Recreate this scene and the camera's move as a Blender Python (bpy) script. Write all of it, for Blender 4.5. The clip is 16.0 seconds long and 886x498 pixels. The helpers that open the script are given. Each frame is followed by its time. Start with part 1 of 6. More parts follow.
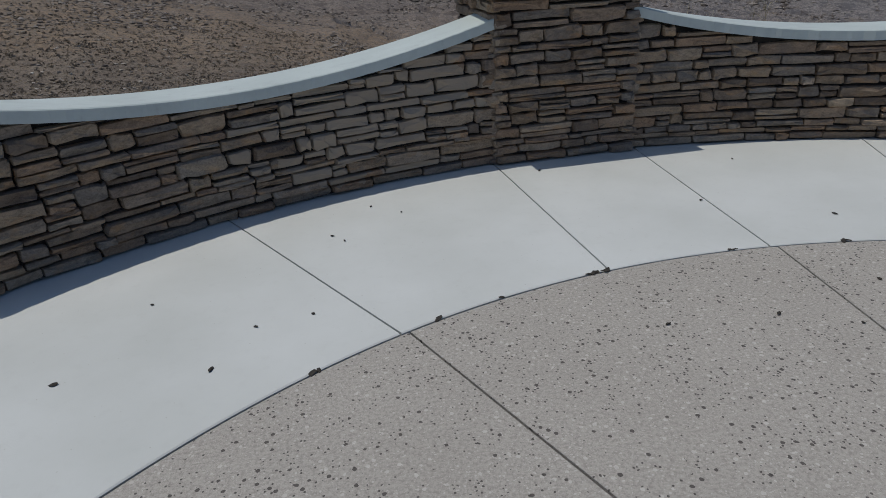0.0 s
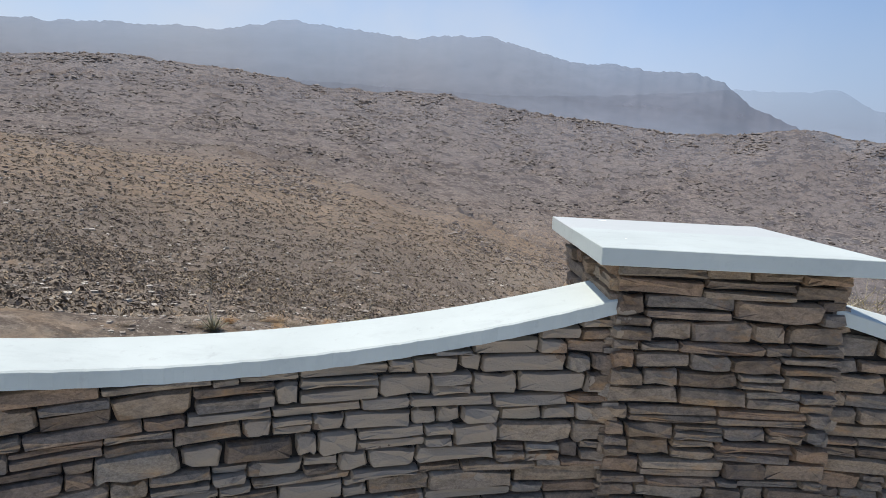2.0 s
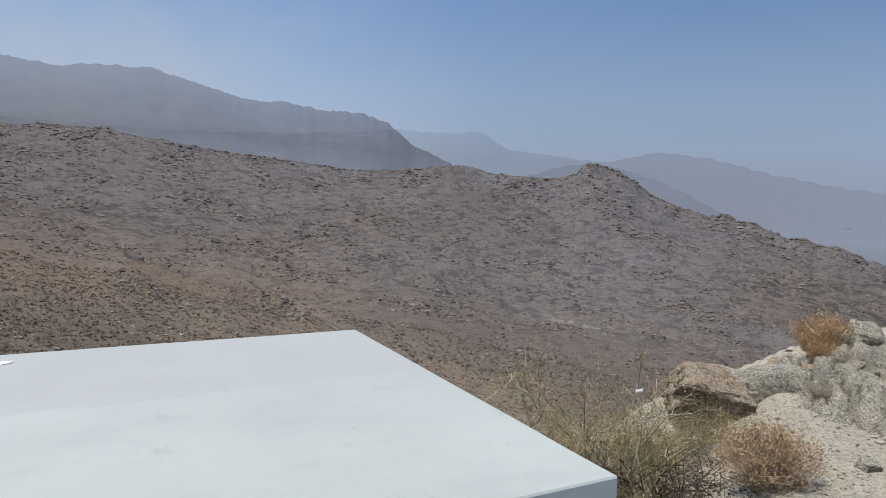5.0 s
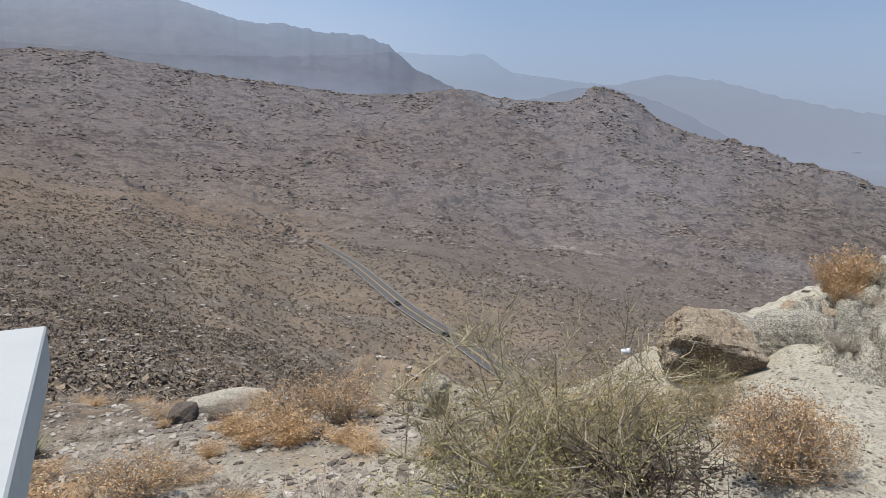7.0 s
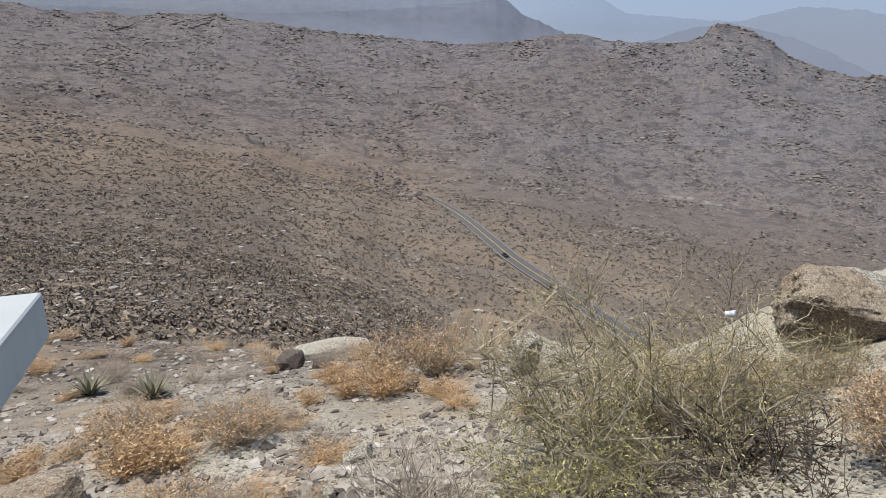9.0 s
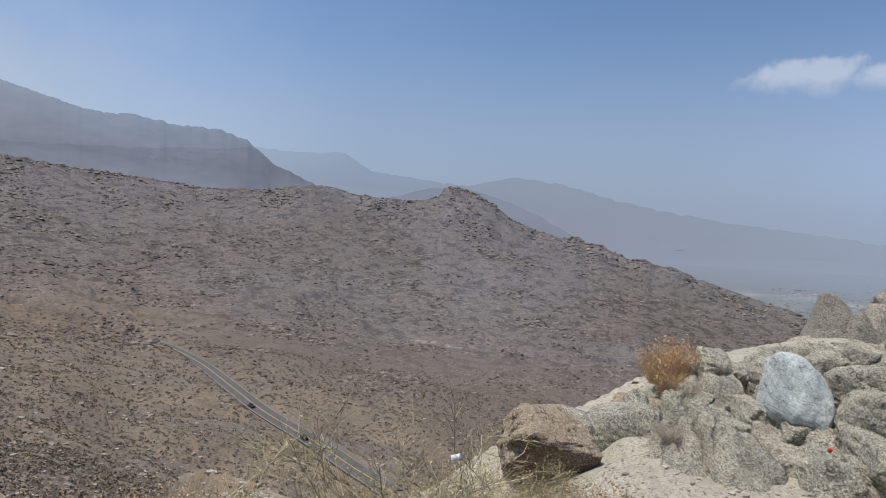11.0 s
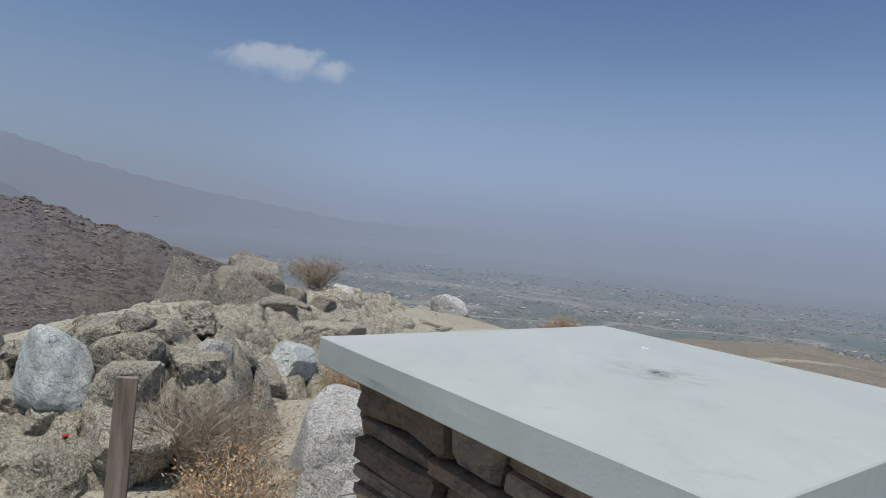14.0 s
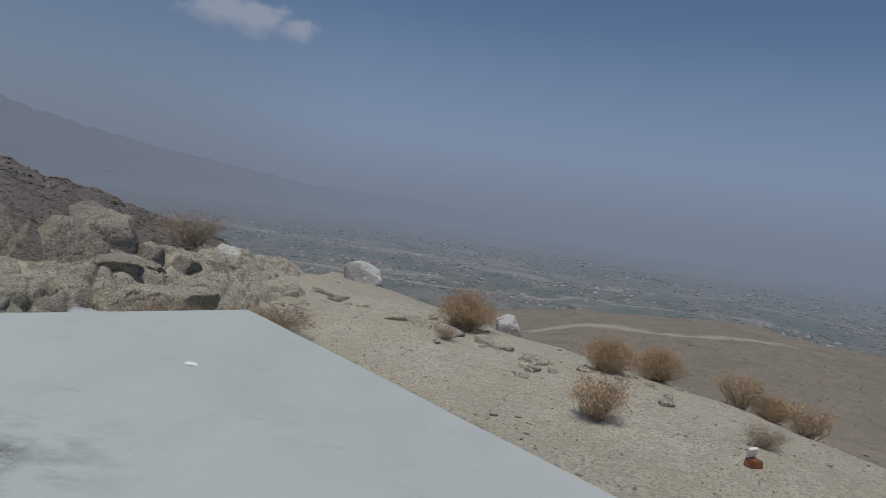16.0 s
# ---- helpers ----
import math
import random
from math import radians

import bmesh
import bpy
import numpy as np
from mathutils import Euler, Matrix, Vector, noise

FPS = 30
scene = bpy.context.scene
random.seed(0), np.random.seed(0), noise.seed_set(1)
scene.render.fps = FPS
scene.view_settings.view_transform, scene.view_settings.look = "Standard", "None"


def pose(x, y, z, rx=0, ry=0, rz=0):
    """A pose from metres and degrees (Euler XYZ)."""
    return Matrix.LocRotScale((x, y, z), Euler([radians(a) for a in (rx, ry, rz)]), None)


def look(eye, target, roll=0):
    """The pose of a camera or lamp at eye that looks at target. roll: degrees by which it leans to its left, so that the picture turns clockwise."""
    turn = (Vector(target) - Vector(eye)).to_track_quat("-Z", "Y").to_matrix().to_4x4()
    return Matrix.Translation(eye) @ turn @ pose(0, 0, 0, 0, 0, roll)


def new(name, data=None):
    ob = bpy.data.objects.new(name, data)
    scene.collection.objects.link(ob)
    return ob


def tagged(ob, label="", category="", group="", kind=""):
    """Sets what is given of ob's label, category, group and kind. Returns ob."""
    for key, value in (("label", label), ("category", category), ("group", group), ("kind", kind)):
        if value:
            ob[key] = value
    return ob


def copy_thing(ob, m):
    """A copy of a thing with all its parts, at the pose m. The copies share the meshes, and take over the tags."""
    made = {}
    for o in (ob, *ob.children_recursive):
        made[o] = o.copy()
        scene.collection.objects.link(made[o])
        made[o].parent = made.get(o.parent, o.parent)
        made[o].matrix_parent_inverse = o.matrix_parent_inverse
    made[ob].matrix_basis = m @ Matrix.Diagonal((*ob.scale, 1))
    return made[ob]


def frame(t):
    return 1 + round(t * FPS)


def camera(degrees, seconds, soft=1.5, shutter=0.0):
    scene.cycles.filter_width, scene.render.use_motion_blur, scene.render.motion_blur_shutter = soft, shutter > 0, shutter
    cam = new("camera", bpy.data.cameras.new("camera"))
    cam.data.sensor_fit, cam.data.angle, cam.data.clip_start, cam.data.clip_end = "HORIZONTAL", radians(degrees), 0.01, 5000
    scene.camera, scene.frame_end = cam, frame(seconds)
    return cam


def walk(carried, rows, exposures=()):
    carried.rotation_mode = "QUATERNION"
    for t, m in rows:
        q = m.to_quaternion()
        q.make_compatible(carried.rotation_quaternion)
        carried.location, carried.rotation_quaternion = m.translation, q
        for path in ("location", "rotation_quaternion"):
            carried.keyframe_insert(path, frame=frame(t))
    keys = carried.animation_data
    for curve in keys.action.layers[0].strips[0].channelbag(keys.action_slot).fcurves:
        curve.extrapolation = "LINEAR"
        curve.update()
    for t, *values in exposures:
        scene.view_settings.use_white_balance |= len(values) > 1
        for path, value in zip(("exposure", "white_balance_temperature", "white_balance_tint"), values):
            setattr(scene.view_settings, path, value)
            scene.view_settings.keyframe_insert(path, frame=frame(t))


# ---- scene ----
cam = camera(67.8, 16.0, 0.6)
PATH = [
    (0, (-1.625, -4.734, 1.421), (-1.322, -2.946, 0.577), -3.7),
    (0.5, (-1.576, -4.296, 1.432), (-1.346, -2.438, 0.728), -3.6),
    (0.6, (-1.566, -4.203, 1.434), (-1.33, -2.348, 0.726), -2.9),
    (1, (-1.43, -3.926, 1.418), (-1.442, -2.03, 0.782), -3.1),
    (1.5, (-1.311, -3.536, 1.483), (-1.447, -1.619, 0.931), 0.9),
    (1.8, (-1.291, -3.381, 1.556), (-1.397, -1.429, 1.133), 1.4),
    (2, (-1.283, -3.25, 1.566), (-1.257, -1.273, 1.262), 3.0),
    (2.2, (-1.237, -3.131, 1.620), (-1.157, -1.154, 1.327), 0.0),
    (2.5, (-1.155, -2.89, 1.586), (-0.919, -0.917, 1.355), 0.9),
    (3, (-0.977, -2.541, 1.617), (-0.672, -0.569, 1.484), 3.6),
    (3.5, (-0.792, -2.163, 1.602), (-0.255, -0.244, 1.431), 1.1),
    (4, (-0.608, -1.816, 1.6), (0.189, 0.008, 1.411), 0.1),
    (4.3, (-0.457, -1.641, 1.606), (0.345, 0.182, 1.431), 2.2),
    (4.6, (-0.311, -1.518, 1.634), (0.547, 0.283, 1.492), 2.0),
    (6.8, (0.637, -0.671, 1.554), (1.64, 1.022, 1.199), 2.7),
    (7, (0.696, -0.624, 1.546), (1.603, 1.117, 1.167), 1.4),
    (7.5, (0.861, -0.503, 1.482), (1.547, 1.291, 0.928), 0.8),
    (8, (0.941, -0.498, 1.465), (1.493, 1.321, 0.843), -1.5),
    (8.2, (0.932, -0.488, 1.473), (1.471, 1.329, 0.833), -1.3),
    (10.3, (0.879, -0.592, 1.572), (1.845, 1.151, 1.403), 1.1),
    (10.5, (0.901, -0.561, 1.55), (1.959, 1.132, 1.415), 1.5),
    (11, (0.986, -0.565, 1.543), (2.253, 0.981, 1.463), 2.3),
    (11.5, (1.077, -0.697, 1.539), (2.468, 0.739, 1.474), 1.9),
    (12, (1.229, -0.81, 1.559), (2.786, 0.442, 1.471), 2.4),
    (12.5, (1.501, -0.876, 1.544), (3.223, 0.13, 1.391), 2.8),
    (13, (1.787, -0.965, 1.552), (3.662, -0.278, 1.442), 0.2),
    (13.5, (2.079, -1.205, 1.541), (4.02, -0.732, 1.462), 5.1),
    (13.6, (2.125, -1.258, 1.543), (4.075, -0.818, 1.466), 4.8),
    (14, (2.389, -1.402, 1.537), (4.372, -1.152, 1.458), 5.1),
    (14.5, (2.728, -1.557, 1.521), (4.727, -1.583, 1.46), 4.7),
    (15, (3.026, -1.801, 1.497), (5.014, -1.674, 1.317), 5.9),
    (15.5, (3.283, -2.017, 1.488), (5.268, -1.868, 1.3), 8.6),
    (16, (3.564, -2.214, 1.502), (5.554, -2.091, 1.343), 7.6),
]
EXPOSURES = [(0.0, -0.57, 6250, 8), (1.0, -0.23, 6250, 8), (1.5, 0.14, 6350, 9), (2.0, 0.52, 6500, 10), (3.0, 0.42, 6500, 10), (4.0, 0.3, 6500, 10), (4.5, 0.08, 6500, 10), (5.2, 0.12, 6500, 10), (7.0, 0.36, 6500, 10), (8.0, 0.5, 6500, 10), (10.5, 0.25, 6500, 10), (12.0, 0.13, 6500, 10),
             (13.0, 0.02, 6500, 10), (14.0, -0.14, 6500, 10), (14.5, -0.28, 6500, 10), (15.0, -0.52, 6500, 10), (16.0, -0.66, 6500, 10)]
walk(cam, [(t, look(eye, target, roll)) for t, eye, target, roll in PATH], EXPOSURES)

# ---- world, sun ----
SUN_TO = Vector((-0.35, 0.10, 1.20)).normalized()
world = bpy.data.worlds.new("hazy_sky")
scene.world = world
world.use_nodes = True
wt = world.node_tree
wt.nodes.clear()


def wn(kind, **props):
    n = wt.nodes.new(kind)
    for key, value in props.items():
        setattr(n, key, value)
    return n


sky = wn("ShaderNodeTexSky", sky_type="NISHITA", sun_disc=False, sun_elevation=radians(73), sun_rotation=radians(-74),
         altitude=600, air_density=1.0, dust_density=2.2, ozone_density=1.6)
w_coord = wn("ShaderNodeTexCoord")
w_xyz = wn("ShaderNodeSeparateXYZ")
wt.links.new(w_coord.outputs["Generated"], w_xyz.inputs[0])
w_gain = wn("ShaderNodeVectorMath", operation="MULTIPLY")
w_gain.inputs[1].default_value = (0.067, 0.088, 0.108)
wt.links.new(sky.outputs[0], w_gain.inputs[0])
w_ramp = wn("ShaderNodeValToRGB")
w_ramp.color_ramp.elements[0].position, w_ramp.color_ramp.elements[0].color = 0.0, (1, 1, 1, 1)
w_ramp.color_ramp.elements[1].position, w_ramp.color_ramp.elements[1].color = 0.42, (0.0, 0.0, 0.0, 1)
for w_at, w_much in ((0.05, 0.92), (0.14, 0.66), (0.26, 0.24)):
    w_el = w_ramp.color_ramp.elements.new(w_at)
    w_el.color = (w_much, w_much, w_much, 1)
wt.links.new(w_xyz.outputs["Z"], w_ramp.inputs[0])
w_mix = wn("ShaderNodeMix", data_type="RGBA")
w_low = wn("ShaderNodeMix", data_type="RGBA")
w_deep = wn("ShaderNodeMix", data_type="RGBA")
w_deep.inputs["A"].default_value, w_deep.inputs["B"].default_value = (0.27, 0.32, 0.42, 1), (0.335, 0.345, 0.41, 1)
wt.links.new(w_deep.outputs["Result"], w_low.inputs["A"])
w_side = wn("ShaderNodeMix", data_type="RGBA")
w_side.inputs["A"].default_value, w_side.inputs["B"].default_value = (0.33, 0.42, 0.605, 1), (0.425, 0.468, 0.545, 1)
w_sunward = wn("ShaderNodeVectorMath", operation="DOT_PRODUCT")
w_sunward.inputs[1].default_value = (SUN_TO.x, SUN_TO.y, 0.0)
wt.links.new(w_coord.outputs["Generated"], w_sunward.inputs[0])
w_glow = wn("ShaderNodeMapRange", interpolation_type="SMOOTHSTEP")
w_glow.inputs["From Min"].default_value, w_glow.inputs["From Max"].default_value = -0.15, 0.2
wt.links.new(w_sunward.outputs["Value"], w_glow.inputs["Value"])
wt.links.new(w_glow.outputs[0], w_side.inputs["Factor"])
wt.links.new(w_glow.outputs[0], w_deep.inputs["Factor"])
wt.links.new(w_side.outputs["Result"], w_low.inputs["B"])
w_rise = wn("ShaderNodeMapRange", interpolation_type="SMOOTHSTEP")
w_rise.inputs["From Min"].default_value, w_rise.inputs["From Max"].default_value = -0.04, 0.11
wt.links.new(w_xyz.outputs["Z"], w_rise.inputs["Value"])
wt.links.new(w_rise.outputs[0], w_low.inputs["Factor"])
w_bank = wn("ShaderNodeVectorMath", operation="DOT_PRODUCT")
w_bank.inputs[1].default_value = (math.sin(radians(47)) * 0.99, math.cos(radians(47)) * 0.99, 0.12)
wt.links.new(w_coord.outputs["Generated"], w_bank.inputs[0])
w_dust = wn("ShaderNodeMapRange", interpolation_type="SMOOTHSTEP")
for w_key, w_value in (("From Min", 0.84), ("From Max", 1.0), ("To Min", 0.0), ("To Max", 0.6)):
    w_dust.inputs[w_key].default_value = w_value
wt.links.new(w_bank.outputs["Value"], w_dust.inputs["Value"])
w_dusty = wn("ShaderNodeMix", data_type="RGBA")
w_dusty.inputs["B"].default_value = (0.25, 0.29, 0.365, 1)
wt.links.new(w_dust.outputs[0], w_dusty.inputs["Factor"])
wt.links.new(w_low.outputs["Result"], w_dusty.inputs["A"])
wt.links.new(w_dusty.outputs["Result"], w_mix.inputs["B"])
wt.links.new(w_ramp.outputs[0], w_mix.inputs["Factor"])
w_tilt = wn("ShaderNodeMapRange", interpolation_type="SMOOTHSTEP")
for w_key, w_value in (("From Min", -0.34), ("From Max", 0.12), ("To Min", 0.84), ("To Max", 1.14)):
    w_tilt.inputs[w_key].default_value = w_value
wt.links.new(w_sunward.outputs["Value"], w_tilt.inputs["Value"])
w_scaled = wn("ShaderNodeVectorMath", operation="SCALE")
wt.links.new(w_gain.outputs[0], w_scaled.inputs[0])
wt.links.new(w_tilt.outputs[0], w_scaled.inputs["Scale"])
wt.links.new(w_scaled.outputs[0], w_mix.inputs["A"])
# one small cumulus cloud in the east
w_dir = Vector((math.sin(radians(68.2)) * math.cos(radians(11.7)), math.cos(radians(68.2)) * math.cos(radians(11.7)), math.sin(radians(11.7))))
w_right = Vector((math.cos(radians(68.2)), -math.sin(radians(68.2)), 0))
w_up = w_right.cross(w_dir)
w_noise = wn("ShaderNodeTexNoise")
w_noise.inputs["Scale"].default_value, w_noise.inputs["Detail"].default_value = 26.0, 6.0
wt.links.new(w_coord.outputs["Generated"], w_noise.inputs["Vector"])


def w_math(op, a, b):
    n = wn("ShaderNodeMath", operation=op)
    for i, v in enumerate((a, b)):
        if isinstance(v, (int, float)):
            n.inputs[i].default_value = v
        else:
            wt.links.new(v, n.inputs[i])
    return n.outputs[0]


def w_dot(v):
    n = wn("ShaderNodeVectorMath", operation="DOT_PRODUCT")
    n.inputs[1].default_value = v
    wt.links.new(w_coord.outputs["Generated"], n.inputs[0])
    return n.outputs["Value"]


c_side = w_math("ABSOLUTE", w_math("DIVIDE", w_dot(w_right), 0.104), 0.0)
c_low = w_dot(w_up)
c_high = w_math("DIVIDE", w_math("MAXIMUM", c_low, w_math("MULTIPLY", c_low, -1.25)), 0.030)
c_far = w_math("ADD", w_math("POWER", c_side, 3.0), w_math("MULTIPLY", c_high, c_high))
c_front = w_math("GREATER_THAN", w_dot(w_dir), 0.9)
c_body = w_math("SUBTRACT", 0.95, w_math("ADD", c_far, w_math("MULTIPLY", w_math("SUBTRACT", w_noise.outputs[0], 0.5), 3.0)))
c_soft = wn("ShaderNodeMapRange", interpolation_type="SMOOTHSTEP")
for c_key, c_value in (("From Min", -0.022), ("From Max", 0.014), ("To Min", 2.2), ("To Max", 0.75)):
    c_soft.inputs[c_key].default_value = c_value
wt.links.new(c_low, c_soft.inputs["Value"])
c_map = wn("ShaderNodeMapRange", interpolation_type="SMOOTHSTEP")
wt.links.new(c_soft.outputs[0], c_map.inputs["From Max"])
wt.links.new(c_body, c_map.inputs["Value"])
c_lit = w_math("MULTIPLY", w_math("MULTIPLY", c_map.outputs[0], c_front), 0.5)
w_cloud = wn("ShaderNodeMix", data_type="RGBA")
w_cloud.inputs["B"].default_value = (0.58, 0.62, 0.69, 1)
wt.links.new(c_lit, w_cloud.inputs["Factor"])
# thin veil of cloud over the sunward hills
w_veil = wn("ShaderNodeMix", data_type="RGBA")
w_veil.inputs["B"].default_value = (0.47, 0.495, 0.54, 1)
w_wisp = wn("ShaderNodeTexNoise")
w_wisp.inputs["Scale"].default_value, w_wisp.inputs["Detail"].default_value = 5.0, 6.0
wt.links.new(w_coord.outputs["Generated"], w_wisp.inputs["Vector"])
w_thin = wn("ShaderNodeMapRange", interpolation_type="SMOOTHSTEP")
w_thin.inputs["From Min"].default_value, w_thin.inputs["From Max"].default_value = 0.25, 0.8
wt.links.new(w_wisp.outputs[0], w_thin.inputs["Value"])
wt.links.new(w_math("MULTIPLY", w_math("MULTIPLY", w_thin.outputs[0], w_glow.outputs[0]), 0.7), w_veil.inputs["Factor"])
wt.links.new(w_mix.outputs["Result"], w_veil.inputs["A"])
wt.links.new(w_veil.outputs["Result"], w_cloud.inputs["A"])
w_bg, w_out = wn("ShaderNodeBackground"), wn("ShaderNodeOutputWorld")
w_bg.inputs["Strength"].default_value = 1.0
wt.links.new(w_cloud.outputs["Result"], w_bg.inputs["Color"])
wt.links.new(w_bg.outputs[0], w_out.inputs[0])

sun = new("sun", bpy.data.lights.new("sun", "SUN"))
sun.data.energy, sun.data.angle, sun.data.color = 3.5, radians(0.55), (1.0, 0.925, 0.82)
sun.matrix_world = look(SUN_TO * 50, (0, 0, 0))


# ---- materials ----
class Surf:
    """A principled material with small helpers to chain nodes."""

    def __init__(self, name, rough=0.8, spec=0.3):
        self.m = bpy.data.materials.new(name)
        self.m.use_nodes = True
        self.t = self.m.node_tree
        self.b = self.t.nodes["Principled BSDF"]
        self.b.inputs["Roughness"].default_value = rough
        self.b.inputs["Specular IOR Level"].default_value = spec
        self.pos = self.t.nodes.new("ShaderNodeNewGeometry").outputs["Position"]

    def put(self, socket, v):
        if isinstance(v, (int, float)):
            socket.default_value = v
        elif isinstance(v, tuple):
            socket.default_value = (*v, 1) if len(v) == 3 and socket.type == "RGBA" else v
        else:
            self.t.links.new(v, socket)

    def noise(self, scale, detail=4, rough=0.55, stretch=None, distort=0.0):
        n = self.t.nodes.new("ShaderNodeTexNoise")
        n.inputs["Scale"].default_value, n.inputs["Detail"].default_value = scale, detail
        n.inputs["Roughness"].default_value, n.inputs["Distortion"].default_value = rough, distort
        v = self.pos
        if stretch:
            s = self.t.nodes.new("ShaderNodeVectorMath")
            s.operation = "MULTIPLY"
            s.inputs[1].default_value = stretch
            self.t.links.new(v, s.inputs[0])
            v = s.outputs[0]
        self.t.links.new(v, n.inputs["Vector"])
        return n.outputs["Fac"]

    def cells(self, scale, feature="F1", out="Distance", rand=1.0):
        n = self.t.nodes.new("ShaderNodeTexVoronoi")
        n.feature = feature
        n.inputs["Scale"].default_value, n.inputs["Randomness"].default_value = scale, rand
        self.t.links.new(self.pos, n.inputs["Vector"])
        return n.outputs[out]

    def ramp(self, v, *stops):
        n = self.t.nodes.new("ShaderNodeValToRGB")
        e = n.color_ramp.elements
        while len(e) < len(stops):
            e.new(0.5)
        for el, (p, c) in zip(e, stops):
            el.position, el.color = p, (c, c, c, 1) if isinstance(c, (int, float)) else (*c, 1)
        self.put(n.inputs[0], v)
        return n.outputs[0]

    def mix(self, f, a, b, mode="MIX"):
        n = self.t.nodes.new("ShaderNodeMix")
        n.data_type, n.blend_type = "RGBA", mode
        for key, v in (("Factor", f), ("A", a), ("B", b)):
            self.put(n.inputs[key], v)
        return n.outputs["Result"]

    def math(self, op, a, b):
        n = self.t.nodes.new("ShaderNodeMath")
        n.operation = op
        self.put(n.inputs[0], a)
        self.put(n.inputs[1], b)
        return n.outputs[0]

    def axis(self):
        n = self.t.nodes.new("ShaderNodeSeparateXYZ")
        self.t.links.new(self.pos, n.inputs[0])
        return n.outputs

    def chance(self):
        return self.t.nodes.new("ShaderNodeObjectInfo").outputs["Random"]

    def island(self):
        return self.t.nodes.new("ShaderNodeNewGeometry").outputs["Random Per Island"]

    def colour(self, c):
        self.put(self.b.inputs["Base Color"], c)
        return self

    def bump(self, v, strength=0.5, dist=0.01):
        n = self.t.nodes.new("ShaderNodeBump")
        n.inputs["Strength"].default_value, n.inputs["Distance"].default_value = strength, dist
        self.t.links.new(v, n.inputs["Height"])
        old = self.b.inputs["Normal"].links
        if old:
            self.t.links.new(old[0].from_socket, n.inputs["Normal"])
        self.t.links.new(n.outputs[0], self.b.inputs["Normal"])
        return self


def make_stone():
    s = Surf("stacked_stone", 0.85, 0.25)
    tone = s.ramp(s.chance(), (0.0, (0.154, 0.114, 0.084)), (0.16, (0.248, 0.186, 0.130)), (0.32, (0.325, 0.248, 0.174)), (0.46, (0.198, 0.170, 0.142)), (0.6, (0.303, 0.200, 0.126)),
                  (0.74, (0.275, 0.233, 0.186)), (0.88, (0.347, 0.267, 0.188)), (1.0, (0.171, 0.133, 0.104)))
    # split layers, rusty streaks and dark weathering
    grain = s.ramp(s.noise(12, 8, 0.75, (1, 1, 1.6), 0.8), (0.33, 0.55), (0.5, 0.97), (0.7, 1.25))
    c = s.mix(1.0, tone, grain, "MULTIPLY")
    c = s.mix(1.0, c, s.ramp(s.noise(70, 5, 0.8, (1, 1, 1.6)), (0.35, 0.75), (0.65, 1.2)), "MULTIPLY")
    blot = s.ramp(s.noise(5, 5, 0.65), (0.54, 0.0), (0.68, 0.5))
    c = s.mix(blot, c, (0.13, 0.115, 0.105))
    rust = s.ramp(s.noise(7.5, 5, 0.6, (1, 1, 2.2)), (0.56, 0.0), (0.7, 0.5))
    c = s.mix(rust, c, (0.38, 0.22, 0.10))
    # tan cover-up paint over part of the west wall
    x, y, z = s.axis()
    wob = s.math("ADD", s.math("MULTIPLY", s.math("SUBTRACT", s.noise(5, 4, 0.6), 0.5), 0.7), s.math("MULTIPLY", s.math("SUBTRACT", s.chance(), 0.5), 0.5))
    wx = s.math("ADD", x, wob)
    inx = s.math("MULTIPLY", s.math("GREATER_THAN", wx, -1.98), s.math("LESS_THAN", wx, -0.72))
    inz = s.math("MULTIPLY", s.math("GREATER_THAN", s.math("ADD", z, wob), 0.13), s.math("LESS_THAN", y, -0.3))
    c = s.mix(s.math("MULTIPLY", s.math("MULTIPLY", inx, inz), 0.88), c, (0.32, 0.265, 0.205))
    s.colour(c)
    s.bump(s.noise(11, 8, 0.7, (1, 1, 2.0), 0.8), 0.6, 0.018)
    s.bump(s.noise(30, 6, 0.7, (1, 1, 2.0)), 0.6, 0.010)
    return s.bump(s.noise(120, 3), 0.4, 0.003).m


def make_plain(name, a, b, scale, rough=0.85, grain=90, bump=0.4, dist=0.004, stain=None):
    s = Surf(name, rough)
    c = s.mix(s.ramp(s.noise(scale, 5), (0.3, 0.0), (0.7, 1.0)), a, b)
    c = s.mix(s.ramp(s.noise(scale * 9, 4, 0.7), (0.35, 0.0), (0.75, 0.28)), c, tuple(v * 0.72 for v in a))
    if stain:
        c = s.mix(s.ramp(s.noise(scale * 2.3, 5, 0.6), (0.57, 0.0), (0.75, 0.5)), c, stain)
    s.colour(c)
    return s.bump(s.noise(grain, 4), bump, dist).m


